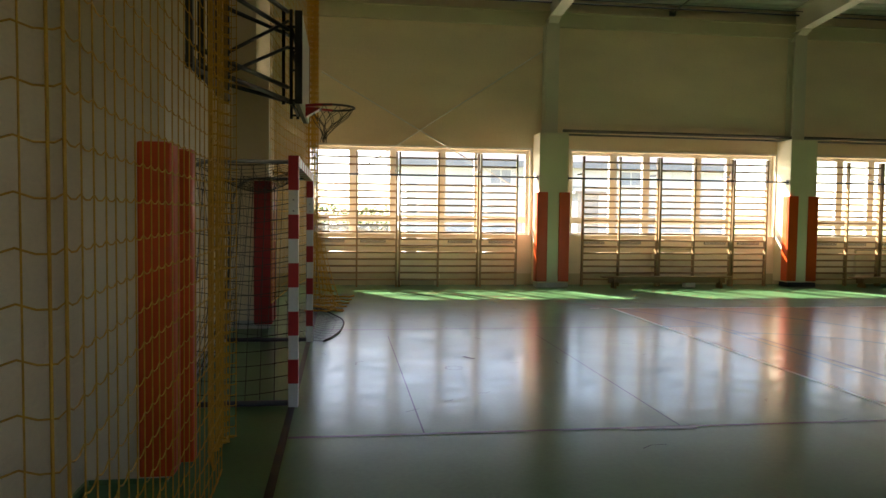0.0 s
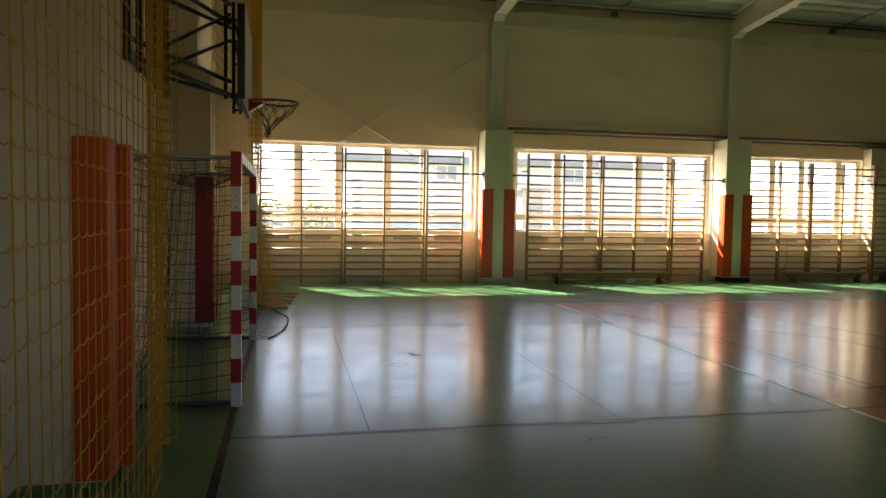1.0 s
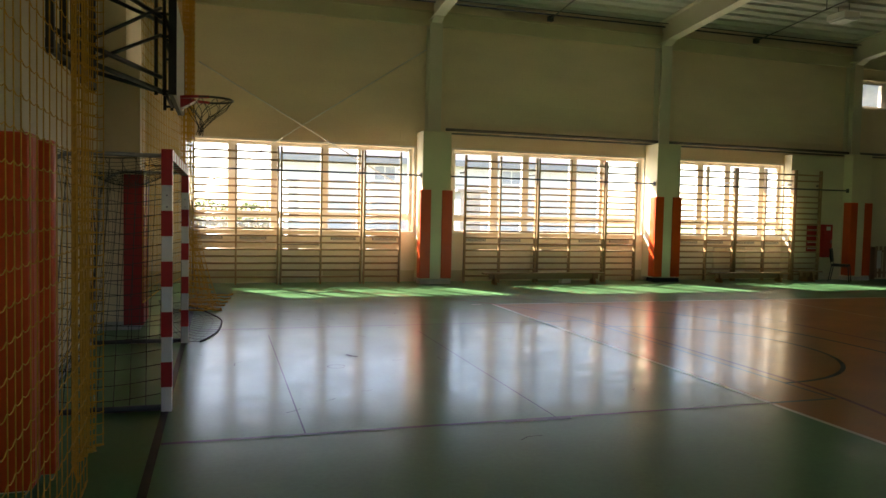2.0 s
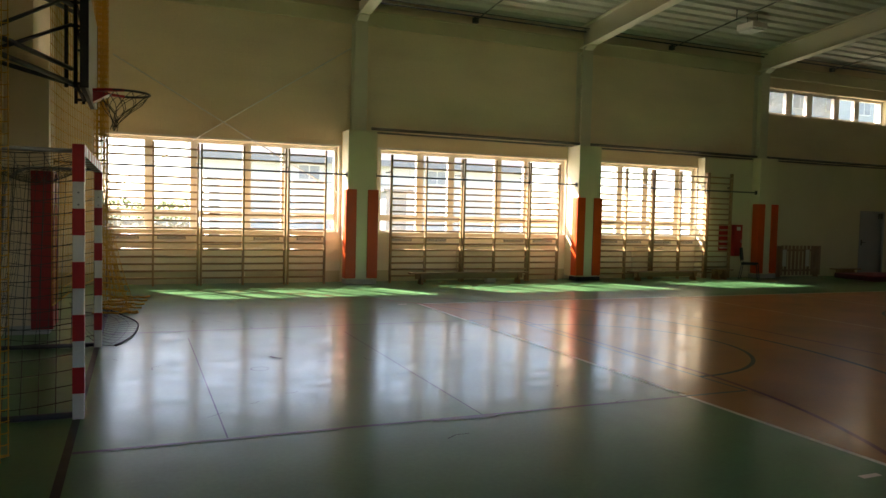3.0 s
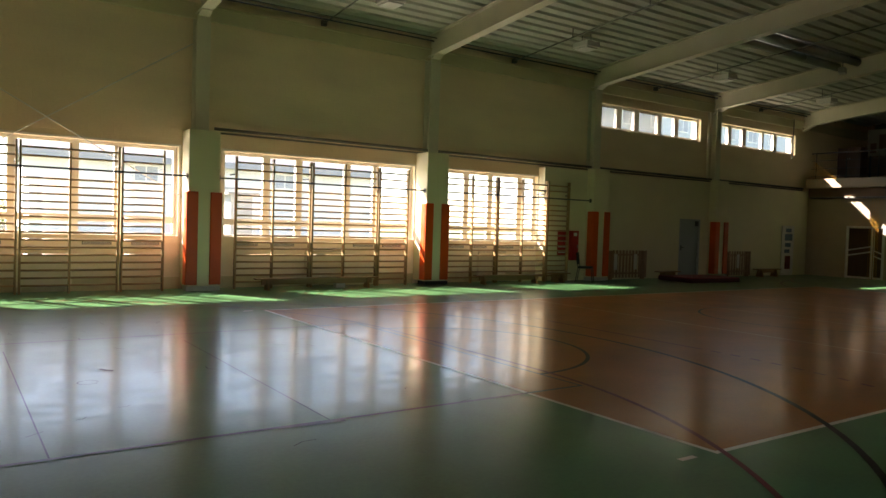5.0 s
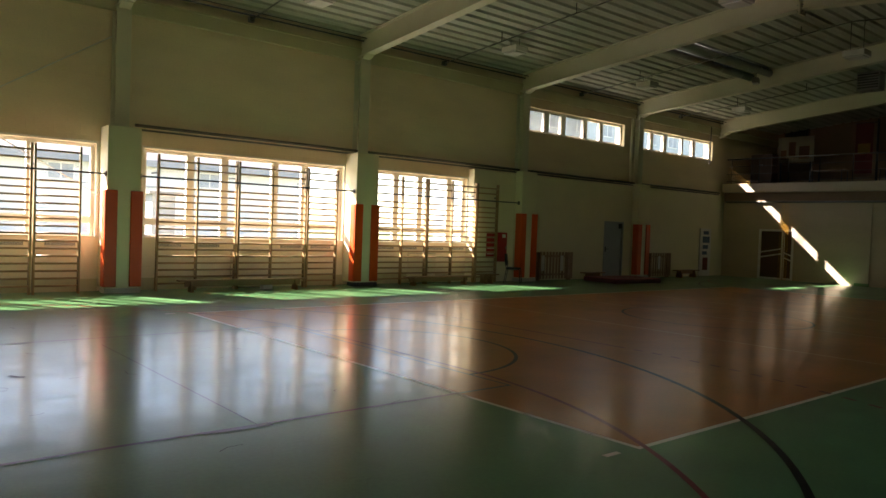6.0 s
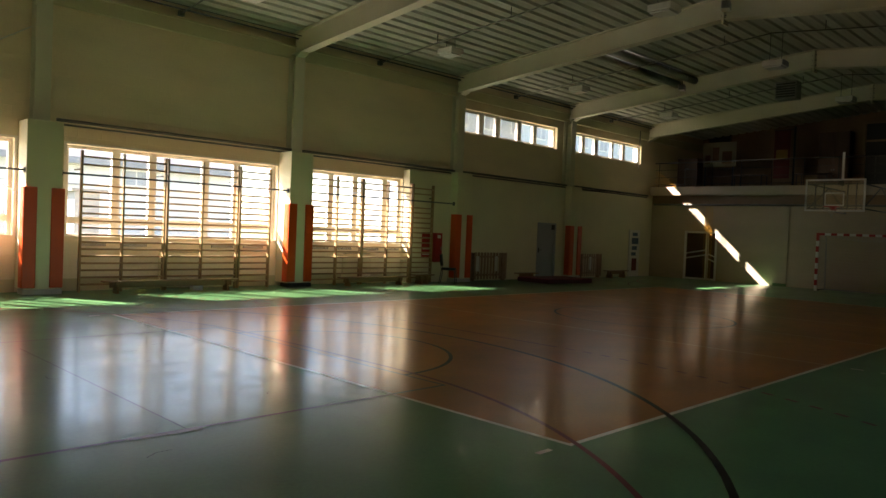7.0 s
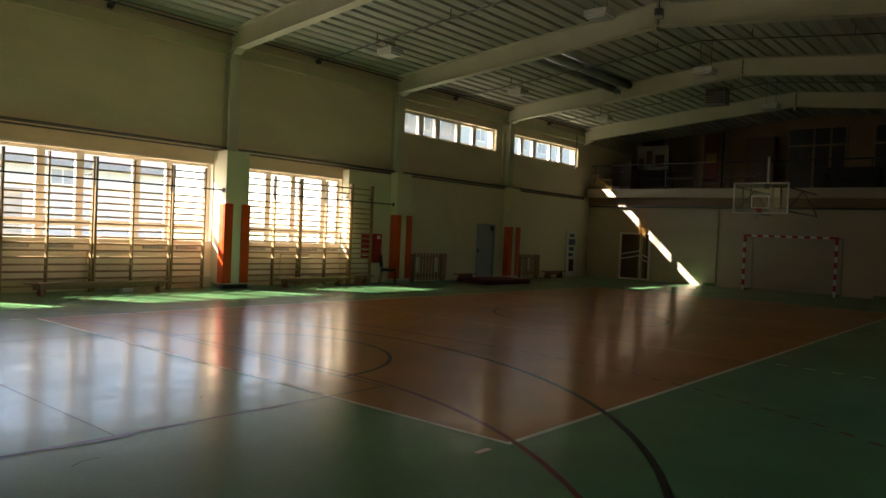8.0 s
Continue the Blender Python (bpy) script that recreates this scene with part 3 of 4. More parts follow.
for i, (x0, x1, mulls) in enumerate(WIN):
    window(i + 1, x0, x1, SILL_Z, HEAD_Z, mulls, 1.50)
for i, (x0, x1, bars) in enumerate(HIGH):
    window(i + 4, x0, x1, 4.83, 5.62, bars, None, e=0.085, blinds=(0, 1, 2) if i == 0 else ())
# added windows out of view, for fill light from the sky
for i, (x0, x1) in enumerate(SOUTH_FILL):
    w = (x1 - x0) / 5
    window(i + 6, x0, x1, SOUTH_Z[0], SOUTH_Z[1], [x0 + w * k for k in range(1, 5)], None, 0.15, YS - 0.36)


# ---- wall bars ----
RUNG_Z = [2.83, 2.67, 2.25] + [2.10 - 0.149 * k for k in range(14)]


def wall_bars(x0, x1, mids):
    t = thing("wall_bars", "varnished wooden wall bars in front of the windows", "wall bars", "wall bars along the windows", at=(x0, 16.08, 0))
    L = x1 - x0
    for x in (0.02, *[m - x0 for m in mids], L - 0.02):
        part("upright", boxed(x - 0.019, x + 0.019, -0.05, 0.05, 0, 2.96, bevel=0.006), WOODBAR, t)
    for i, z in enumerate(RUNG_Z):
        y = -0.075 if i == 0 else -0.02
        part("rung", tube(B(), [(0.04, y + 0.02, z), (L - 0.04, y + 0.02, z)], 0.021, 8), RUNG, t)
    for x in (0.02, L - 0.02):
        part("fixing", boxed(x - 0.015, x + 0.015, 0.05, 0.415, 2.55, 2.58), DARKSTEEL, t, "dark steel wall fixing")


for x0, x1, mids in ((-0.53, 1.235, [0.35]), (1.265, 3.045, [2.14]), (3.075, 3.93, []), (5.44, 7.255, [6.32]), (7.285, 9.065, [8.14]), (9.095, 9.96, []),
                     (11.14, 12.885, [12.03]), (12.915, 14.755, [13.83]), (14.785, 15.66, [])):
    wall_bars(x0, x1, mids)
for x0, x1 in ((-1.44, 4.379), (5.042, 10.419), (11.082, 16.499)):
    r = thing("iron_rail", "black iron rail holding the wall bars between pillars", "rail", "rails across the bays")
    part("rod", tube(B(), [(x0, 16.0, 2.455), (x1, 16.0, 2.455)], 0.02, 8), DARKSTEEL, r)
    for x in (x0 + 0.012, x1 - 0.012):
        part("end_plate", boxed(x - 0.011, x + 0.011, 15.96, 16.04, 2.40, 2.51), DARKSTEEL, r)


# ---- pads on the columns ----
def corner_pad(x, y, sx, sy, z0=0.13, z1=2.13, w=0.2, ws=0.2, mat=None, tint="orange", d=0.045):
    """An L-shaped pad round a pillar's corner; sx, sy point away from the pillar."""
    t = thing("corner_pad", tint + " vinyl corner pad strapped to a pillar", "corner pad", tint + " pads on the pillars", at=(x, y, 0))
    mat = mat or ORANGE
    g = 0.003
    bm = B()
    a = sorted((-sx * w, sx * (g + d)))
    b = sorted((sy * g, sy * (g + d)))
    box(bm, a[0], a[1], b[0], b[1], z0, z1, bevel=0.014)
    part("front_pad", bm, mat, t)
    bm = B()
    a = sorted((sx * g, sx * (g + d)))
    b = sorted((-sy * ws, sy * g - sy * 0.001))
    box(bm, a[0], a[1], b[0], b[1], z0, z1, bevel=0.014)
    part("side_pad", bm, mat, t)
    return t


for c in COLX:
    for s in (-1, 1):
        corner_pad(c + s * 0.33, 15.92, s, -1, 0.13, 2.13 if c < 20 else 1.98)
for y, sy in ((10.35, -1), (10.92, 1)):
    corner_pad(-0.97, y, 1, sy, 0.06, 2.04, mat=PADRED, tint="dark red")
corner_pad(-0.997, 4.5, 1, -1, 0.05, 2.02, 0.15, 0.16)
strip = thing("edge_pad", "thick orange vinyl strip pad on a pillar's side", "edge pad", at=(-0.997, 4.76, 0))
part("pad", boxed(0.003, 0.113, -0.06, 0.06, 0.05, 2.0, bevel=0.012), ORANGE, strip)


# ---- goals ----
def curve_pts(p0, p1, p2, n=8):
    p0, p1, p2 = Vector(p0), Vector(p1), Vector(p2)
    return [p0 * (1 - s) ** 2 + p1 * 2 * s * (1 - s) + p2 * s * s for s in [i / n for i in range(n + 1)]]


def net_sheet(bm, f, nu, nv, r, seg=3, sub=1):
    """Cords both ways over a surface f(u, v), u and v from 0 to 1."""
    for i in range(nu + 1):
        tube(bm, [f(i / nu, j / (nv * sub)) for j in range(nv * sub + 1)], r, seg)
    for j in range(nv + 1):
        tube(bm, [f(i / (nu * sub), j / nv) for i in range(nu * sub + 1)], r, seg)
    return bm


def goal(cord, label):
    """A handball goal that opens towards +x at its own origin; the posts stand at y = -1.5 and 1.5."""
    t = thing("handball_goal", label, "goal", "handball goals")
    for y in (-1.54, 1.54):
        post = part("post", boxed(-0.04, 0.04, y - 0.04, y + 0.04, 0, 2.08, bevel=0.004), WHITEP, t, "white post with red bands")
        for k in range(1, 10, 2):
            part("band", boxed(-0.0415, 0.0415, y - 0.0415, y + 0.0415, 0.2 * k, 0.2 * k + 0.2 if k < 9 else 2.0815), RED, post, "red band")
        bm = B()
        tube(bm, [(-0.04, y, 2.03), (-0.55, y, 2.03)] + curve_pts((-0.6, y, 2.03), (-0.9, y, 2.03), (-0.93, y, 1.72)) + [(-1.02, y, 0.05)], 0.017, 8)
        part("side_stay", bm, GREYSTEEL, t, "grey bent steel stay")
        part("floor_bar", tube(B(), [(-0.04, y, 0.03), (-1.03, y, 0.03)], 0.025, 8), DARKSTEEL, t)
        for k in range(2):
            part("bolt", tube(B(), [(-0.0, y - 0.043, 1.72 - 0.09 * k), (0.0, y + 0.043, 1.72 - 0.09 * k)], 0.008, 6), GREYSTEEL, t)
    bar = part("crossbar", boxed(-0.04, 0.04, -1.5, 1.5, 2.0, 2.08, bevel=0.004), WHITEP, t, "white crossbar with red bands")
    for k in range(0, 15, 2):
        part("band", boxed(-0.0415, 0.0415, -1.498 + 0.2 * k, -1.302 + 0.2 * k, 1.9985, 2.0815), RED, bar, "red band")
    part("rear_bar", tube(B(), [(-1.02, -1.54, 0.03), (-1.02, 1.54, 0.03)], 0.02, 8), GREYSTEEL, t)

    def back(u, v):
        y = -1.52 + 3.04 * u
        z = 2.02 * (1 - v) + 0.03
        x = -0.80 - 0.2 * v + 0.22 * math.sin(math.pi * v) * (0.6 + 0.4 * math.sin(6 * u)) + 0.012 * math.sin(31 * u + 9 * v)
        sag = 0.10 * math.sin(math.pi * u) * (1 - v)
        return (x, y, z - sag)

    def lid(u, v):
        y = -1.52 + 3.04 * u
        x = -0.03 - 0.77 * v
        return (x, y, 2.03 - 0.16 * math.sin(math.pi * u) * math.sin(math.pi * v) - 0.10 * math.sin(math.pi * u) * v)
    part("net_back", net_sheet(B(), back, 25, 17, 0.0022, 3), cord, t, "knotted cord net")
    part("net_top", net_sheet(B(), lid, 25, 7, 0.0022, 3), cord, t, "knotted cord net")
    for y in (-1.52, 1.52):
        def side(u, v, y=y):
            x = -0.04 - (0.76 + 0.2 * v) * u
            return (x, y + 0.03 * math.sin(5 * u + 7 * v) * math.sin(math.pi * v), 2.03 * (1 - v) + 0.02 - 0.05 * math.sin(math.pi * u))
        part("net_side", net_sheet(B(), side, 8, 17, 0.0036, 3), cord, t, "knotted cord net")
    return t


g1 = goal(NETD, "red and white handball goal with a dark net")
g1.matrix_world = pose(-0.368, MIDY, 0)
g2 = goal(NETW, "red and white handball goal by the end wall")
g2.matrix_world = pose(28.1, 7.46, 0, 0, 0, 180)


def loose_net():
    """The slack end of the goal net spread over the floor past the far post."""
    t = thing("loose_net", "slack dark cord net lying on the floor by the goal", "net")

    def f(u, v):
        y = 9.25 + 3.4 * u
        edge = -0.34 + 0.40 * math.sin(math.pi * min(1.0, 0.08 + u * 1.05)) ** 0.7 + 0.03 * math.sin(15 * u) * u
        x = -0.66 * (1 - v) + edge * v
        z = 0.008 + 0.5 * (1 - v) ** 3 * max(0, 1 - 1.2 * u) + 0.012 * (1 + math.sin(9 * u + 6 * v)) * (1 - 0.7 * v)
        return (x, y, z)
    part("mesh", net_sheet(B(), f, 20, 6, 0.0026, 3, 2), NETD, t)
    part("edge_rope", tube(B(), [f(i / 60, 1.0) for i in range(61)], 0.010, 6), NETD, t)


loose_net()


# ---- yellow ball-stop nets ----
def plan_walk(pts):
    """Points along a run in plan, by share of its length."""
    d = [0.0]
    for a, b in zip(pts, pts[1:]):
        d.append(d[-1] + math.hypot(b[0] - a[0], b[1] - a[1]))

    def f(s):
        q = s * d[-1]
        for i in range(len(pts) - 1):
            if q <= d[i + 1] or i == len(pts) - 2:
                k = (q - d[i]) / max(1e-6, d[i + 1] - d[i])
                return (pts[i][0] + (pts[i + 1][0] - pts[i][0]) * k, pts[i][1] + (pts[i + 1][1] - pts[i][1]) * k)
    return f, d[-1]


def stop_net(name, label, pts, z0, z1, cell, r, seed, wave=0.02, flare=None):
    rnd = random.Random(seed)
    t = thing(name, label, "net", "yellow ball-stop nets")
    f, L = plan_walk(pts)
    nu, nv = int(L / cell), int((z1 - z0) / cell)
    ph = [rnd.uniform(0, 6.28) for _ in range(4)]

    def at(u, z):
        x, y = f(min(1, max(0, u)))
        h = (z - z0) / (z1 - z0)
        x += wave * math.sin(u * L * 1.7 + ph[0] + 1.2 * h) * (1 - 0.4 * h)
        y += 0.5 * wave * math.sin(u * L * 2.9 + ph[1] + 2.5 * h)
        if flare:
            k = max(0.0, 1 - (z - z0) / flare[2]) ** 2
            x += flare[0] * k * u
            y += flare[1] * k * u
        return Vector((x, y, z))
    for i in range(nu + 1):
        dx = rnd.uniform(-0.1, 0.1)
        part("upright_cord", tube(B(), [at((i + dx) / nu, z0 + (z1 - z0) * j / (nv // 2)) for j in range(nv // 2 + 1)], r, 4), NETY, t)
    for j in range(nv + 1):
        z = z0 + (z1 - z0) * j / nv
        line = []
        for i in range(nu * 3 + 1):
            p = at(i / (nu * 3), z)
            p.z -= cell * 0.13 * math.sin(math.pi * (i % 3) / 3)
            line.append(p)
        part("level_cord", tube(B(), line, r, 4), NETY, t)
    part("top_wire", tube(B(), [at(i / 20, z1 + 0.02) for i in range(21)], 0.006, 6), DARKSTEEL, t, "steel hanging wire")
    part("foot_rope", tube(B(), [at(i / 60, z0) for i in range(61)], r * 2.2, 6), NETY, t)
    return t, at


run = [(-1.42, 1.55), (-0.95, 1.72), (-0.60, 1.79), (-0.635, 2.5), (-0.72, 4.6)]
net1, at1 = stop_net("stop_net", "yellow knotted ball-stop net hanging along the end wall", run, 0.03, 6.05, 0.125, 0.0027, 3)
part("seam_rope", tube(B(), [at1(0.225, 0.03 + 0.3 * k) + Vector((0.004, 0, 0)) for k in range(21)], 0.0045, 6), NETY, net1)
part("seam_rope", tube(B(), [at1(0.235, 0.03 + 0.3 * k) + Vector((0.006, 0, 0)) for k in range(21)], 0.0045, 6), NETY, net1)
zig = [(-0.72, 4.62)]
for k in range(22):
    zig.append((-0.775 + (1 if k % 2 else -1) * random.uniform(0.010, 0.045) + 0.02 * math.sin(k * 1.3), 5.0 + 0.0135 * k + random.uniform(-0.02, 0.02)))
stop_net("stop_net", "gathered yellow ball-stop net bunched in folds", zig, 0.03, 6.05, 0.075, 0.0032, 5, 0.035)
stop_net("stop_net", "yellow ball-stop net hanging behind the basket", [(-0.85, 9.2), (-0.70, 11.0), (-0.55, 12.6)], 0.5, 6.2, 0.125, 0.0030, 7)
zig = []
for k in range(34):
    zig.append((-0.47 + (1 if k % 2 else -1) * (0.075 + 0.025 * math.sin(2.3 * k)) + 0.02 * math.sin(1.1 * k), 12.7 + 0.008 * k))
stop_net("stop_net", "gathered yellow ball-stop net spread over the floor", zig, 0.02, 6.2, 0.10, 0.0030, 9, 0.03, flare=(0.50, -1.0, 2.3))
# added net: only there to block part of the sun streak
zig = [(28.90 + (0.03 if k % 2 else -0.03), 13.30 + 0.026 * k) for k in range(13)]
stop_net("stop_net", "yellow net added before the far wall to break the sun streak", zig, 0.03, 3.05, 0.075, 0.0022, 11)
heap = thing("net_heap", "yellow net edge ropes heaped on the floor", "net")
for k in range(5):
    cx, cy = -0.12 + 0.05 * k, 12.0 + 0.5 * k
    part("rope", tube(B(), [(cx - 0.45 + 0.09 * i, cy + 0.07 * math.sin(i * 1.3 + k), 0.02 + 0.012 * (i % 2)) for i in range(8)], 0.016, 6), NETY, heap)


# ---- baskets ----
def basket_rim(parent, x, z, side, mat=RED):
    """A ring, its plate and its worn cord net; the ring reaches out along side (+1 or -1)."""
    bm = B()
    solid(bm, [(x, -0.11), (x + side * 0.12, -0.20), (x + side * 0.27, -0.235), (x + side * 0.27, -0.20), (x + side * 0.1, -0.12), (x + side * 0.1, 0.12), (x + side * 0.27, 0.20), (x + side * 0.27, 0.235), (x + side * 0.12, 0.20), (x, 0.11)], "z", z - 0.012, z + 0.012)
    solid(bm, [(x, z - 0.013), (x + side * 0.16, z - 0.013), (x, z - 0.11)], "y", -0.08, 0.08)
    part("ring_plate", bm, mat, parent, "red steel plate")
    cx = x + side * 0.27
    part("ring", tube(B(), [(cx + 0.225 * math.cos(a), 0.225 * math.sin(a), z) for a in [2 * math.pi * k / 28 for k in range(28)]], 0.011, 8, closed=True), DARKSTEEL if side > 0 else mat, parent)

    def cord(k, j, d):
        a = 2 * math.pi * (k + d * j * 0.5) / 10
        rr = (0.222, 0.19, 0.13, 0.07, 0.03, 0.02)[j]
        lean = -side * 0.018 * j
        return (cx + rr * math.cos(a) + lean + 0.014 * math.sin(2.3 * k + j), rr * math.sin(a) + 0.012 * math.sin(1.7 * k + 2 * j), z - 0.068 * j - 0.025 * math.sin(1.9 * k) * (j > 0))
    for k in range(10):
        for d in (-1, 1):
            part("net_cord", tube(B(), [cord(k, j, d) for j in range(6 if (k + d) % 4 else 4)], 0.0035, 3), NETW if side < 0 else NETD, parent, "frayed cord")


def near_basket():
    t = thing("basketball_hoop", "basketball board on a black folding wall frame", "basketball hoop", "baskets", at=(-0.36, MIDY, 0))
    z0, z1, w = 2.62, 3.47, 0.75
    part("board", boxed(-0.012, 0.012, -w, w, z0, z1, bevel=0.003), WHITEP, t, "white board")
    bm = B()
    for y in (-w, w):
        box(bm, -0.05, -0.013, y - 0.03 * (1 if y > 0 else -1) - 0.03, y - 0.03 * (1 if y > 0 else -1) + 0.03, z0, z1)
    box(bm, -0.05, -0.013, -w + 0.06, w - 0.06, z0, z0 + 0.05)
    box(bm, -0.05, -0.013, -w + 0.06, w - 0.06, z1 - 0.05, z1)
    part("board_frame", bm, DARKSTEEL, t, "black steel frame")
    for y in (-w - 0.004, w + 0.004):
        part("board_edge", boxed(-0.052, 0.016, y - 0.012, y + 0.008, z0, z1), DARKSTEEL, t)
    # upright rack behind the board
    for y in (-0.55, 0.55):
        for x in (-0.10, -0.17):
            part("rack_post", tube(B(), [(x, y, z0 + 0.02), (x, y, 3.53)], 0.018, 6), DARKSTEEL, t)
    for z in (z0 + 0.06, z0 + 0.55, z1 - 0.1):
        part("rack_bar", tube(B(), [(-0.10, -0.6, z), (-0.10, 0.6, z)], 0.016, 6), DARKSTEEL, t)
        for y in (-0.55, 0.55):
            part("strut", tube(B(), [(-0.17, y, z), (-0.05, y, z)], 0.014, 6), DARKSTEEL, t)
    # arms swing back to the wall frame
    xw = -0.70
    for y, yw, levels in ((-0.55, -2.1, (3.51, 3.34, 2.80, 2.68)), (0.5, -0.5, (3.51, 2.80))):
        for z in levels:
            part("arm", tube(B(), [(-0.13, y, z), (xw, yw, z + 0.02)], 0.02, 6), DARKSTEEL, t)
        if y < 0:
            mid = (-0.13 + 0.72 * (xw + 0.13), y + 0.72 * (yw - y))
            part("brace", tube(B(), [(-0.13, y, 3.42), (mid[0], mid[1], 2.86)], 0.015, 6), DARKSTEEL, t)
            part("brace", tube(B(), [(-0.13, y, 3.18), (mid[0], mid[1], 2.70)], 0.015, 6), DARKSTEEL, t)
    for yw in (-2.2, -1.75, -1.35, -0.95, -0.5):
        part("wall_bar", boxed(xw - 0.025, xw + 0.025, yw - 0.025, yw + 0.025, z0 + 0.02, z1 + 0.5), DARKSTEEL, t)
    for z in (z0 + 0.08, z1 + 0.3):
        part("wall_rail", boxed(xw - 0.03, xw + 0.03, -2.25, -0.45, z - 0.03, z + 0.03), DARKSTEEL, t)
        for yw in () if z < z1 else (-2.0, -0.7):
            part("stand_off", boxed(XW + 0.361, xw - 0.02, yw - 0.025, yw + 0.025, z - 0.02, z + 0.02), DARKSTEEL, t)
    basket_rim(t, 0.013, 2.70, 1)


near_basket()


def far_basket():
    t = thing("basketball_hoop", "clear basketball board with a white border on steel arms", "basketball hoop", "baskets", at=(25.2, 7.65, 0))
    z0, z1, w = 2.73, 3.76, 0.88
    part("board", boxed(-0.006, 0.006, -w + 0.05, w - 0.05, z0 + 0.05, z1 - 0.05), ACRYL, t, "clear acrylic board")
    bm = B()
    for q in ((-w, -w + 0.05, z0, z1), (w - 0.05, w, z0, z1), (-w + 0.05, w - 0.05, z0, z0 + 0.05), (-w + 0.05, w - 0.05, z1 - 0.05, z1)):
        box(bm, -0.014, 0.014, *q)
    part("border", bm, WHITEP, t, "white border")
    bm = B()
    for q in ((-0.29, -0.25, z0 + 0.17, z0 + 0.6), (0.25, 0.29, z0 + 0.17, z0 + 0.6), (-0.25, 0.25, z0 + 0.17, z0 + 0.21), (-0.25, 0.25, z0 + 0.56, z0 + 0.6)):
        box(bm, -0.012, -0.007, *q)
    part("target_square", bm, WHITEP, t)
    for y in (-0.6, -0.35, 0.35, 0.6):
        part("rack_post", tube(B(), [(0.1, y, z0 + 0.02), (0.1, y, z1 - 0.1)], 0.02, 6), DARKSTEEL, t)
    for z in (z0 + 0.1, z1 - 0.15):
        part("rack_bar", tube(B(), [(0.1, -0.8, z), (0.1, 0.8, z)], 0.02, 6), DARKSTEEL, t)
        for y in (-0.8, 0.8):
            part("arm", tube(B(), [(0.02, y, z), (3.999, y, z)], 0.022, 6), DARKSTEEL, t)
    for y in (-0.8, 0.8):
        part("brace", tube(B(), [(0.1, y, z0 + 0.1), (2.0, y, z1 - 0.15), (3.99, y, z0 + 0.1)], 0.018, 6), DARKSTEEL, t)
    basket_rim(t, -0.015, z0 + 0.14, -1, RED)
    part("tall_post", boxed(0.52, 0.58, -0.08, -0.02, z1 + 0.0, z1 + 0.9), WHITEP, t, "white folded guide post")
    part("post_foot", boxed(0.1, 0.6, -0.08, -0.02, z1 - 0.18, z1 - 0.001), DARKSTEEL, t)


far_basket()


# ---- along the window wall ----
for bay, xs in (((-0.75, 4.31), (-0.2, 0.72, 2.7, 3.65)), ((5.3, 10.4), (5.85, 6.75, 8.9, 9.75)), ((11.35, 14.7), (11.8, 12.6, 13.6, 14.4))):
    for x in xs:
        v = thing("wall_vent", "narrow dark vent grille under the window", "vent", "vents under the windows")
        part("grille", boxed(x - 0.28, x + 0.28, YN - 0.02, YN - 0.001, 0.955, 1.015), VENT, v)
        for k in range(5):
            part("slat", boxed(x - 0.27, x + 0.27, YN - 0.026, YN - 0.0205, 0.96 + 0.011 * k, 0.965 + 0.011 * k), FRAME, v)
for x in (1.73, 7.8, 13.05):
    r = thing("radiator", "flat cream panel radiator under the window", "radiator", "radiators under the windows")
    part("panel", boxed(x - 0.5, x + 0.5, YN - 0.10, YN - 0.03, 0.10, 0.84, bevel=0.012), RADI, r)
    part("top_grille", boxed(x - 0.48, x + 0.48, YN - 0.095, YN - 0.035, 0.841, 0.852), VENT, r)
    for k in range(16):
        part("rib", boxed(x - 0.47 + 0.06 * k, x - 0.44 + 0.06 * k, YN - 0.106, YN - 0.1005, 0.15, 0.79), RADI, r)
    for s in (-1, 1):
        part("foot", boxed(x + s * 0.4 - 0.02, x + s * 0.4 + 0.02, YN - 0.09, YN - 0.04, 0, 0.099), RADI, r)


def bench(x0, x1, y, h=0.3, w=0.26, name="gym_bench", label="long low wooden gymnastics bench by the wall bars"):
    t = thing(name, label, "bench", "benches along the wall", at=((x0 + x1) / 2, y, 0))
    L = (x1 - x0) / 2
    part("seat", boxed(-L, L, -w / 2, w / 2, h - 0.035, h, bevel=0.008), BENCHWOOD, t)
    part("beam", boxed(-L + 0.15, L - 0.15, -0.02, 0.02, h - 0.15, h - 0.036), BENCHWOOD, t)
    for s in (-1, 1):
        bm = B()
        x = s * (L - 0.28)
        solid(bm, [(-w / 2 + 0.04, h - 0.036), (w / 2 - 0.04, h - 0.036), (w / 2 + 0.02, 0), (-w / 2 - 0.02, 0)], "x", x - 0.025, x + 0.025)
        part("leg", bm, BENCHWOOD, t)
    return t


bench(5.78, 8.86, 15.65, 0.27, 0.2)
bench(11.9, 14.3, 15.68, 0.25, 0.2)
bench(14.6, 15.4, 15.75, 0.28)
bench(19.45, 20.5, 15.75, 0.27, 0.26, "small_bench", "short brown wooden bench beside the mat")
bench(25.0, 26.5, 15.75, 0.30, 0.26, "small_bench", "short brown wooden bench beside the slatted guard")
box_ = thing("carton", "small pale carton on the floor by the bars", "box", at=(7.95, 15.86, 0))
part("carton_body", boxed(-0.12, 0.12, -0.08, 0.08, 0, 0.12, bevel=0.004), PAPER, box_)
part("flap", boxed(-0.11, 0.11, -0.07, 0.0, 0.1205, 0.124), PAPER, box_)


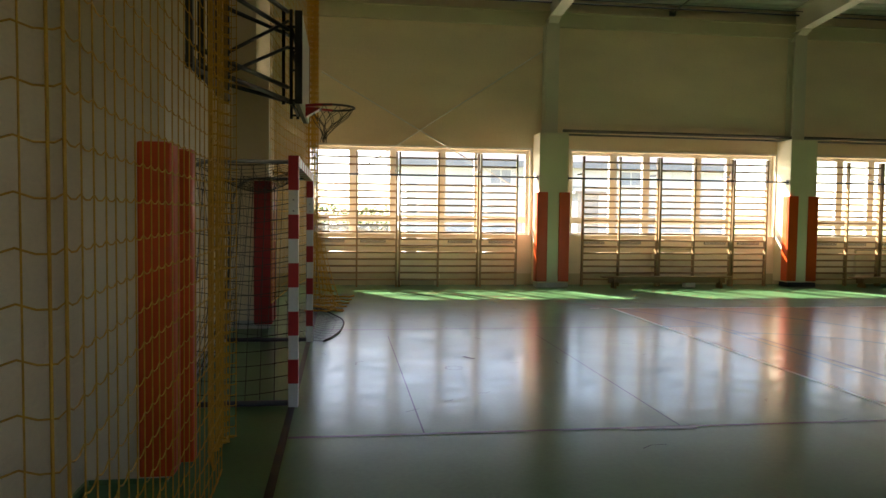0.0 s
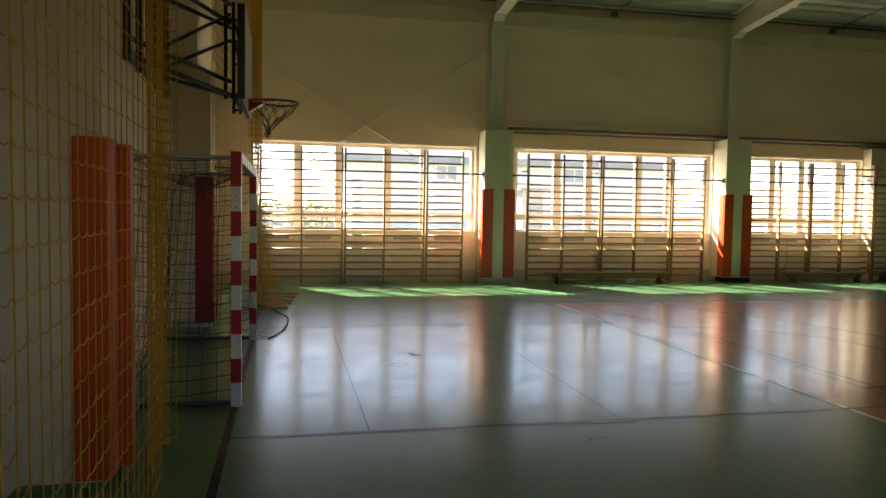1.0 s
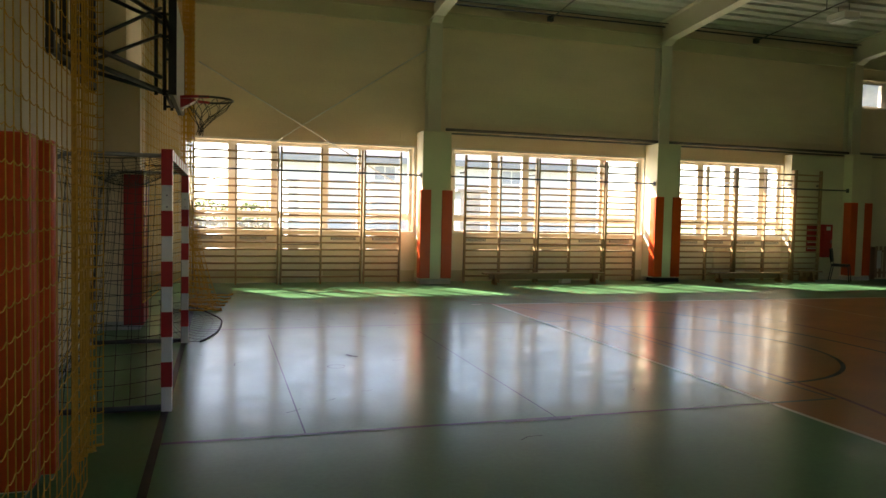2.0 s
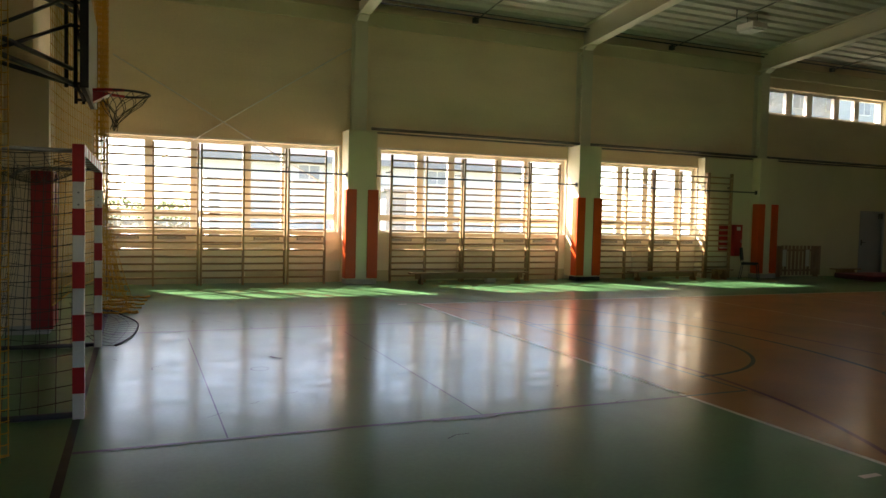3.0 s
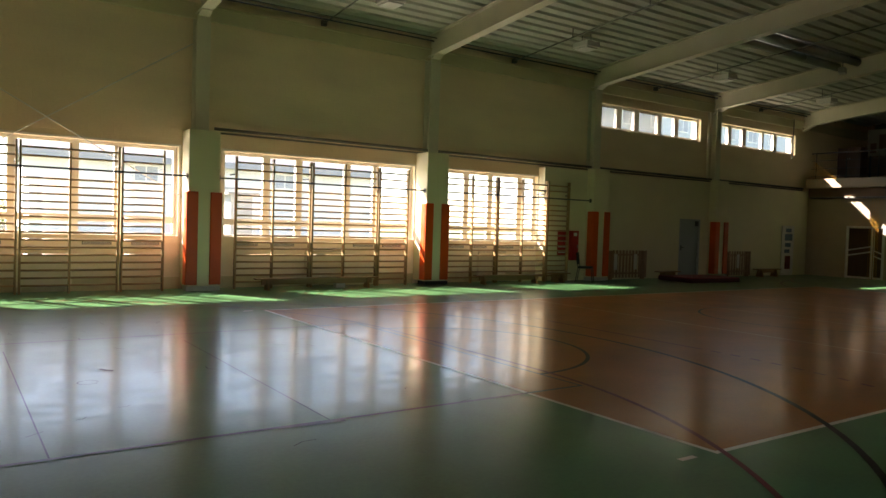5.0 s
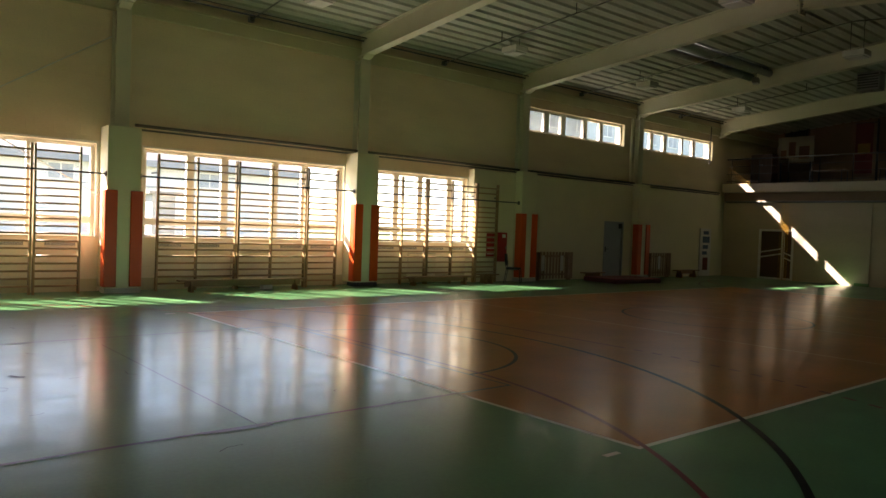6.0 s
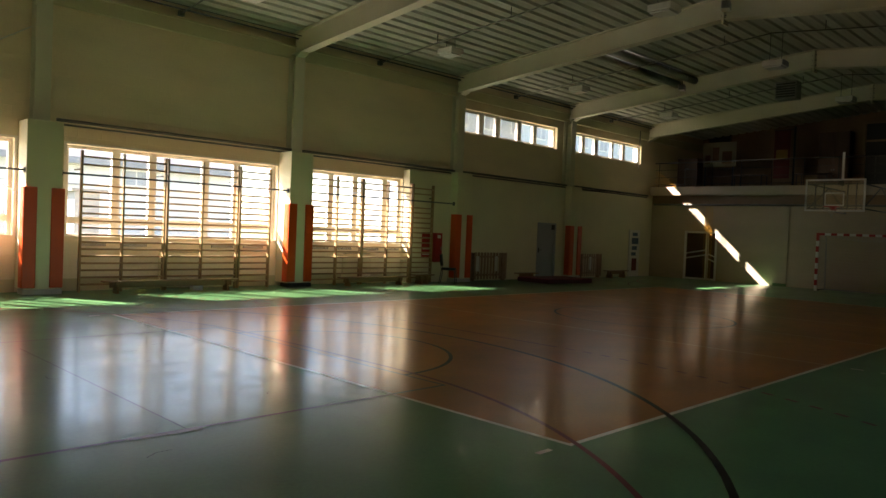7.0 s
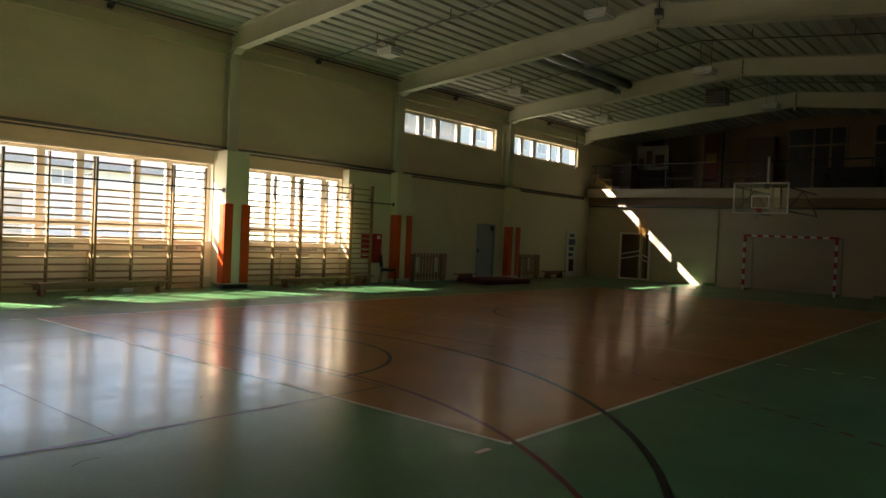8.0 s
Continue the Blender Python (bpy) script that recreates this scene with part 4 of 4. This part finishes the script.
def slatted_guard(x0, x1, papers):
    t = thing("slatted_guard", "brown slatted wooden radiator guard with white papers", "radiator guard", "slatted guards", at=(x0, 16.02, 0))
    L = x1 - x0
    n = int(L / 0.15)
    for k in range(n + 1):
        x = k * L / n
        part("slat", boxed(x - 0.044, x + 0.044, -0.02, 0.0, 0.06, 0.94, bevel=0.004), BROWNWOOD, t)
    for z in (0.2, 0.8):
        part("rail", boxed(-0.04, L + 0.04, 0.001, 0.03, z - 0.03, z + 0.03), BROWNWOOD, t)
    for x in (0.0, L):
        part("end_board", boxed(x - 0.02, x + 0.02, 0.031, 0.195, 0, 0.92), BROWNWOOD, t)
    for x in papers:
        part("notice", boxed(x - 0.075, x + 0.075, -0.024, -0.0205, 0.32, 0.82), PAPER, t, "white paper notice")


slatted_guard(17.62, 19.15, [0.09, 1.02])
slatted_guard(23.75, 25.0, [0.5])


def chair(x, y, turn):
    t = thing("chair", "black padded stacking chair beside a pillar", "chair", at=(x, y, 0), turn=turn)
    part("seat", boxed(-0.22, 0.22, -0.21, 0.21, 0.42, 0.47, bevel=0.02), BLACKF, t)
    bm = boxed(-0.23, 0.23, 0.19, 0.225, 0.52, 0.88, bevel=0.015)
    for v in bm.verts:
        v.co.y += 0.12 * (v.co.z - 0.56) - 0.08 * (1 - (v.co.x / 0.22) ** 2) * -1 * 0.3
    part("backrest", bm, BLACKF, t)
    for sx in (-0.21, 0.21):
        part("front_leg", tube(B(), [(sx, -0.2, 0.42), (sx, -0.24, 0.0)], 0.014, 8), BLACKP, t)
        part("rear_leg", tube(B(), [(sx, 0.25, 0.7), (sx, 0.19, 0.42), (sx, 0.26, 0.0)], 0.011, 8), BLACKP, t)
        part("side_rail", tube(B(), [(sx, -0.2, 0.415), (sx, 0.2, 0.415)], 0.010, 8), BLACKP, t)


chair(15.98, 15.62, 38)

t = thing("fire_cabinet", "narrow red fire cabinet with a white sign on the wall", "fire cabinet", at=(15.95, 16.215, 0))
part("cabinet_body", boxed(-0.15, 0.15, -0.16, 0.0, 0.62, 1.52, bevel=0.008), RED, t)
part("cabinet_door", boxed(-0.135, 0.135, -0.172, -0.161, 0.65, 1.49, bevel=0.004), RED, t)
part("handle", boxed(0.08, 0.10, -0.19, -0.173, 1.0, 1.1), GREYSTEEL, t)
part("sign", boxed(-0.08, 0.06, -0.176, -0.1725, 1.36, 1.46), PAPER, t, "small white sign")
t = thing("fire_board", "red fire-fighting panel with white bars", "sign", at=(15.57, 16.218, 0))
part("board", boxed(-0.2, 0.2, -0.02, 0.0, 0.74, 1.53, bevel=0.004), RED, t)
for k in range(4):
    part("bar", boxed(-0.17, 0.17, -0.024, -0.0205, 0.84 + 0.17 * k, 0.87 + 0.17 * k), PAPER, t, "pale print line")

t = thing("crash_mat", "dark red crash mat lying by the pillar", "mat", at=(20.55, 14.95, 0), turn=-4)
part("mat_core", boxed(-1.15, 1.15, -0.7, 0.7, 0.0, 0.13, bevel=0.03), MATBLK, t, "dark mat sides")
part("mat_cover", boxed(-1.14, 1.14, -0.69, 0.69, 0.1305, 0.15, bevel=0.008), MATRED, t, "red vinyl cover")
for x in (-0.9, 0.0, 0.9):
    part("handle", tube(B(), curve_pts((x - 0.12, -0.705, 0.10), (x, -0.76, 0.04), (x + 0.12, -0.705, 0.10)), 0.01, 6), MATBLK, t)


def plain_door():
    t = thing("door_1", "closed grey-blue steel door in the side wall", "door", kind="structure")
    part("leaf", boxed(21.15, 22.15, 16.27, 16.32, 0.01, 1.99, bevel=0.003), DOORGREY, t)
    bm = B()
    for q in ((21.1, 21.149, 0, 2.04), (22.151, 22.2, 0, 2.04), (21.149, 22.151, 1.991, 2.04)):
        box(bm, q[0], q[1], 16.20, 16.34, q[2], q[3])
    part("door_frame", bm, DOORGREY, t)
    part("door_handle", tube(B(), [(21.27, 16.269, 1.05), (21.27, 16.22, 1.05), (21.40, 16.22, 1.05)], 0.011, 8), BLACKP, t, "black lever handle")
    part("lock_plate", boxed(21.245, 21.295, 16.262, 16.2695, 0.95, 1.13), BLACKP, t)
    part("door_closer", boxed(22.0, 22.14, 16.22, 16.2695, 1.80, 1.98), DARKSTEEL, t)


plain_door()


def notice_door():
    t = thing("notice_panel", "white panel door covered with small posters", "notice panel", at=(27.8, 16.219, 0))
    part("panel", boxed(-0.42, 0.42, -0.04, 0, 0.0, 1.96, bevel=0.004), WHITEP, t)
    for x, z, w, h, m in ((0.02, 1.78, 0.2, 0.07, INKBLUE), (-0.1, 1.5, 0.13, 0.13, INKBLUE), (0.17, 1.5, 0.13, 0.13, INKBLUE), (0.0, 1.2, 0.2, 0.08, INKBLUE),
                          (-0.05, 0.95, 0.18, 0.07, INKBLUE), (0.02, 0.5, 0.19, 0.26, CLOTHR)):
        part("poster", boxed(x - w, x + w, -0.045, -0.0405, z - h, z + h), m, t)


notice_door()

# ---- pipes and wires ----
bm = B()
tube(bm, [(5.05, 16.40, 3.56), (XE - 0.1, 16.40, 3.50)], 0.035, 8)
tube(bm, [(5.05, 16.43, 3.475), (XE - 0.1, 16.43, 3.43)], 0.022, 8)
tagged(part("pipe", bm, PIPEGREY, None), "grey heating pipes along the wall above the windows", "pipe")
bm = B()
tube(bm, [(XE - 0.06, -0.9, 3.12), (XE - 0.06, 16.1, 3.12)], 0.04, 8)
tagged(part("pipe", bm, PIPEGREY, None), "grey pipe along the end wall under the gallery", "pipe")
# added pale bar in place of light on the steel post's edge
bm = B()
tube(bm, [(22.72, 16.40, 3.5), (22.72, 16.40, 5.9)], 0.03, 8)
tagged(part("pipe", bm, STEEL_W, None), "pale bar added beside a steel post for its lit edge", "pipe")
bm = B()
tube(bm, [(-0.42, 16.44, 4.70), (4.35, 16.44, 2.02)], 0.014, 6)
tube(bm, [(-0.9, 16.46, 1.70), (4.55, 16.46, 5.36)], 0.014, 6)
tagged(part("cross_brace", bm, WHITEP, None), "thin crossed steel bracing cables on the wall", "bracing cable")

bm = B()
tube(bm, [(28.05, 16.3, 4.75), (28.05, 16.3, 6.2)], 0.02, 8)
tube(bm, [(28.05, 16.3, 4.75), (27.9, 16.25, 4.62)], 0.012, 6)
tagged(part("window_rod", bm, DARKSTEEL, None), "dark window opening rod beside the high window", "rod")

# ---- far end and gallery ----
# flat dark strip stands in for the shaded recess below the slab
setting("trim", boxed(XE - 0.012, XE - 0.001, YS, 16.2, 3.15, 3.50), SHADED_TAN, "dark band painted for the shade under the gallery edge", "trim")
setting("gallery_floor", boxed(XE - 0.22, XE + 5.1, YS, YN - 0.281, 3.521, 3.87), SHADED_CREAM, "gallery floor slab with its edge darkened in the paint", "gallery")
setting("wall_gallery", boxed(XE + 5.1, XE + 5.5, YS, YN, 0, 7.9), SHADED_TAN, "tan back wall of the gallery, darkened in its paint", "wall")


def gallery_rail():
    t = thing("gallery_railing", "black steel railing along the gallery edge", "railing")
    for z in (4.92, 4.62, 4.3, 4.0):
        part("rail", tube(B(), [(XE + 0.1, YS, z), (XE + 0.1, 16.2, z)], 0.028 if z > 4.9 else 0.010, 6), BLACKP, t)
    y = YS + 0.3
    while y < 16.2:
        part("post", tube(B(), [(XE + 0.1, y, 3.87), (XE + 0.1, y, 4.92)], 0.016, 6), BLACKP, t)
        y += 1.2


gallery_rail()


def double_door():
    t = thing("door_2", "brown double door with white frame and slanted bars", "door", kind="structure")
    x = XE + 0.02
    for y0, y1 in ((13.66, 14.56), (13.26, 13.60)):
        leaf = part("leaf", boxed(x + 0.02, x + 0.06, y0 + 0.04, y1 - 0.02, 0.08, 1.94), DOORBROWN, t, "brown panelled leaf")
        bm = B()
        for q in ((y0, y0 + 0.045, 0.01, 1.98), (y1 - 0.025, y1, 0.01, 1.98), (y0 + 0.045, y1 - 0.025, 0.01, 0.08), (y0 + 0.045, y1 - 0.025, 1.94, 1.98)):
            box(bm, x + 0.005, x + 0.07, *q)
        part("leaf_frame", bm, WHITEP, t, "white frame")
        s = y1 - y0
        for z in (0.86, 1.06):
            bm = B()
            rise = 0.16 if s > 0.5 else -0.1
            solid(bm, [(y1 - 0.03, z), (y0 + 0.05, z + rise), (y0 + 0.05, z + rise + 0.05), (y1 - 0.03, z + 0.05)], "x", x + 0.008, x + 0.019)
            part("slant_bar", bm, WHITEP, t)
    bm = B()
    for q in ((13.2, 13.255, 0, 2.02), (14.565, 14.62, 0, 2.02), (13.255, 14.565, 1.985, 2.02)):
        box(bm, x - 0.03, x + 0.12, *q)
    part("door_frame", bm, WHITEP, t, "white door frame")
    part("door_handle", tube(B(), [(x, 13.75, 1.0), (x - 0.04, 13.75, 1.0), (x - 0.04, 13.87, 1.0)], 0.011, 8), GREYSTEEL, t)
    setting("wall_east_niche", boxed(XE + 0.3, XE + 0.4, 13.1, 14.72, 0, 2.1), DARKWALL, "dark lobby behind the doors", "wall")


double_door()

# things on the gallery, in the dark
XG = XE + 5.1


def gallery_window(y0, y1, bars, head=6.9, rail=6.06):
    """A glazed partition: bars are the uprights between its leaves."""
    t = thing("gallery_door", "dark glazed doors with wooden frames on the gallery", "door")
    bm = B()
    box(bm, XG - 0.08, XG - 0.001, y0, y0 + 0.08, 3.871, head)
    box(bm, XG - 0.08, XG - 0.001, y1 - 0.08, y1, 3.871, head)
    for z in (head - 0.08, rail):
        box(bm, XG - 0.079, XG - 0.002, y0 + 0.08, y1 - 0.08, z, z + 0.08)
    for y in bars:
        box(bm, XG - 0.077, XG - 0.003, y - 0.045, y + 0.045, 3.871, rail)
    part("frame", bm, STAIN, t)
    ys = [y0 + 0.08, *bars, y1 - 0.08]
    for a, b in zip(ys, ys[1:]):
        part("pane", boxed(XG - 0.05, XG - 0.04, a + 0.046, b - 0.046, 3.95, rail - 0.001), BLACKP, t)
        part("top_pane", boxed(XG - 0.05, XG - 0.04, a + 0.046, b - 0.046, rail + 0.081, head - 0.081), BLACKP, t)


gallery_window(6.98, 9.4, [7.64, 8.3])
gallery_window(3.2, 6.1, [4.2, 5.2])


def cupboard(y0, y1, top, back):
    t = thing("cupboard", "tall brown wooden cupboard on the gallery", "cupboard", "gallery cupboards")
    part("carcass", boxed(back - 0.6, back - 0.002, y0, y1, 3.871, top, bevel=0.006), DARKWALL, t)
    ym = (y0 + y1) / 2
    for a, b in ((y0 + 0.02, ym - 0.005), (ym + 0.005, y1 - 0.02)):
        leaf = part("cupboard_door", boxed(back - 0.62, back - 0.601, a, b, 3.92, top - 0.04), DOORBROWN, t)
        part("knob", boxed(back - 0.645, back - 0.621, b - 0.06 if b < ym else a + 0.03, b - 0.03 if b < ym else a + 0.06, 4.85, 4.9), GREYSTEEL, leaf)


cupboard(9.75, 10.95, 6.5, XG)
cupboard(15.35, 16.3, 5.35, XE + 2.9)
t = thing("display_board", "pale display board on dark legs", "board")
part("board", boxed(XG - 1.6, XG - 1.57, 14.12, 15.68, 5.06, 6.18), TANBOARD, t)
for a, b, c, d in ((14.3, 14.75, 5.2, 5.75), (14.9, 15.2, 5.35, 5.95), (15.3, 15.55, 5.2, 5.6)):
    part("poster", boxed(XG - 1.612, XG - 1.601, a, b, c, d), DARKWALL, t)
for y in (14.25, 15.55):
    part("leg", boxed(XG - 1.57, XG - 1.53, y - 0.03, y + 0.03, 3.871, 6.1), DARKSTEEL, t)
t = thing("wall_picture", "dark framed picture on the gallery wall", "picture", at=(XG - 0.002, 15.6, 0))
part("frame", boxed(-0.04, 0, -0.6, 0.6, 6.3, 6.86, bevel=0.006), DARKWALL, t)
part("picture_sheet", boxed(-0.046, -0.041, -0.53, 0.53, 6.37, 6.79), BLACKP, t)
t = thing("banner", "red and yellow hanging banner on the gallery", "banner")
cloth = part("cloth", boxed(XG - 1.2, XG - 1.18, 11.92, 12.6, 4.5, 6.6), CLOTHR, t)
part("emblem", boxed(XG - 1.212, XG - 1.201, 12.02, 12.5, 5.35, 5.75), CLOTHY, cloth, "yellow band")
part("pole", tube(B(), [(XG - 1.17, 11.8, 6.62), (XG - 1.17, 12.65, 6.62)], 0.02, 6), DARKSTEEL, t)
part("stand", tube(B(), [(XG - 1.15, 11.76, 3.871), (XG - 1.15, 11.76, 6.75)], 0.05, 8), BLACKP, t, "black post")


def sofa(x, y):
    t = thing("sofa", "black upholstered sofa on the gallery", "sofa", at=(x, y, 3.871))
    part("base", boxed(-0.4, 0.4, -0.95, 0.95, 0.08, 0.3, bevel=0.03), BLACKF, t)
    part("backrest", boxed(0.18, 0.42, -0.93, 0.93, 0.301, 0.9, bevel=0.05), BLACKF, t)
    for sy in (-1, 1):
        a = sorted((sy * 0.76, sy * 0.98))
        part("armrest", boxed(-0.4, 0.17, a[0], a[1], 0.301, 0.62, bevel=0.04), BLACKF, t)
        c = sorted((sy * 0.01, sy * 0.74))
        part("seat_cushion", boxed(-0.42, 0.17, c[0], c[1], 0.302, 0.46, bevel=0.04), BLACKF, t)
        for sx in (-0.32, 0.32):
            part("leg", boxed(sx - 0.03, sx + 0.03, sy * 0.85 - 0.03, sy * 0.85 + 0.03, 0.0, 0.079), BLACKP, t)


sofa(XE + 1.5, 6.1)


def table(x, y):
    t = thing("table", "plain dark table on the gallery", "table", "gallery tables", at=(x, y, 3.871))
    part("tabletop", boxed(-0.35, 0.35, -0.65, 0.65, 0.70, 0.735, bevel=0.005), BROWNWOOD, t)
    for sx in (-0.3, 0.3):
        for sy in (-0.58, 0.58):
            part("leg", tube(B(), [(sx, sy, 0), (sx, sy, 0.70)], 0.02, 6), DARKSTEEL, t)


for y in (13.2, 10.6):
    table(XE + 3.0, y)
t = thing("folded_net", "bundled black mesh curtain by the gallery edge", "net")


def mesh_f(u, v):
    return (XE + 0.06 + 0.02 * math.sin(9 * u), 16.1 - 0.95 * u * (1 - 0.75 * v), 3.9 + 0.72 * v - 0.2 * u * v)


part("mesh", net_sheet(B(), mesh_f, 7, 6, 0.004, 3), NETY, t)

# ---- outside ----
g = boxed(-300, 400, YN + 0.41, 600, -0.6, -0.3)
setting("ground", g, LAWN, "dry sunlit lawn outside the windows", "ground")
setting("ground_south", boxed(-300, 400, -400, YN + 0.405, -0.62, -0.32), LAWN, "lawn around the hall", "ground")
# unseen reflector: width and end set by how it brightens the roof deck
setting("pavement", boxed(-20, 15.5, YN + 0.5, YN + 8.0, -0.299, -0.2), PAVE, "unseen pale concrete strip that bounces sun up indoors", "pavement")


def house(x0, x1, y, h, rows, xs, m, label, fascia=0.3):
    """A house: rows are (sill, head) of its storeys' windows, xs their middles."""
    t = thing("house", label, "house", "houses outside")
    d = 9.0
    part("wall", boxed(x0, x1, y, y + d, -0.3, h), m, t)
    bm = B()
    solid(bm, [(y - 0.5, h), (y + d + 0.5, h), (y + d / 2, h + 2.2)], "x", x0 - 0.4, x1 + 0.4)
    part("roof", bm, ROOFM, t)
    part("fascia", boxed(x0 - 0.4, x1 + 0.4, y - 0.62, y - 0.501, h - 0.04, h + fascia), SHED, t, "grey eaves board")
    part("ledge", boxed(x0, x1, y - 0.08, y - 0.001, rows[-1][0] - 0.16, rows[-1][0] - 0.08), SHED, t, "thin grey ledge")
    for z0, z1 in rows:
        for x in xs:
            wnd = part("window", boxed(x - 0.72, x + 0.72, y - 0.06, y - 0.001, z0, z1), WHITEP, t, "white window frame")
            for q in (-0.66, 0.04):
                part("glass", boxed(x + q, x + q + 0.62, y - 0.075, y - 0.061, z0 + 0.06, z1 - 0.06), HOUSEGREY, wnd, "grey pane")


house(3.8, 26, 47, 4.74, [(3.60, 4.58)], [10.3, 19.2], RENDER_W, "white rendered low house with grey windows", 0.36)
# added block hides bright sky from the high windows
house(40, 94, 40, 15.0, [(3.0 * k + 1.0, 3.0 * k + 2.35) for k in range(5)], [41.7 + 3.375 * k for k in range(16)], BLOCK, "long pale apartment block added behind the high windows to dim them")
# made-up block in place of a dark grey panel seen outside
t = thing("shed", "grey block standing in for a panel across the lawn", "shed")
part("wall", boxed(9.6, 10.5, 29, 32, -0.3, 2.5), SHED, t)
bm = B()
solid(bm, [(28.7, 2.5), (32.3, 2.5), (32.3, 2.7), (28.7, 2.6)], "x", 9.4, 10.7)
part("roof", bm, ROOFM, t)


def hedge(x0, x1, y, h, seed, count, mat, label):
    rnd = random.Random(seed)
    bm = B()
    for k in range(count):
        x = rnd.uniform(x0, x1)
        top = h * (0.75 + 0.25 * noise.noise((x * 0.5, seed, 0)) + 0.1 * noise.noise((x * 2.1, seed, 3)))
        z = -0.3 + (top + 0.3) * rnd.random() ** 0.6
        c = Vector((x, y + rnd.uniform(-0.9, 0.9), z))
        s = rnd.uniform(0.05, 0.13)
        a = Vector((rnd.uniform(-1, 1), rnd.uniform(-1, 1), rnd.uniform(-1, 1))).normalized()
        u = a.orthogonal().normalized()
        w = a.cross(u)
        bm.faces.new([bm.verts.new(c + s * u), bm.verts.new(c + s * 0.6 * w), bm.verts.new(c - s * u), bm.verts.new(c - s * 0.6 * w)])
    return tagged(part("hedge", bm, mat, None), label, "hedge", kind="stuff")


hedge(-14, 2.4, 31, 1.45, 4, 9000, DRYLEAF, "dry grey bushes beyond the lawn")
hedge(-30, 3.2, 50, 2.6, 6, 14000, LEAF, "loose green hedge beyond the lawn")
rub = B()
rr = random.Random(12)
for k in range(260):
    x, y, s = rr.uniform(-8, 2.2), rr.uniform(27.5, 30.5), rr.uniform(0.08, 0.28)
    box(rub, x - s, x + s, y - s, y + s, -0.3, -0.3 + s * rr.uniform(0.8, 3.5))
tagged(part("rubble", rub, PAVE, None), "heaps of grey stone and rubble outside", "rubble", kind="stuff")
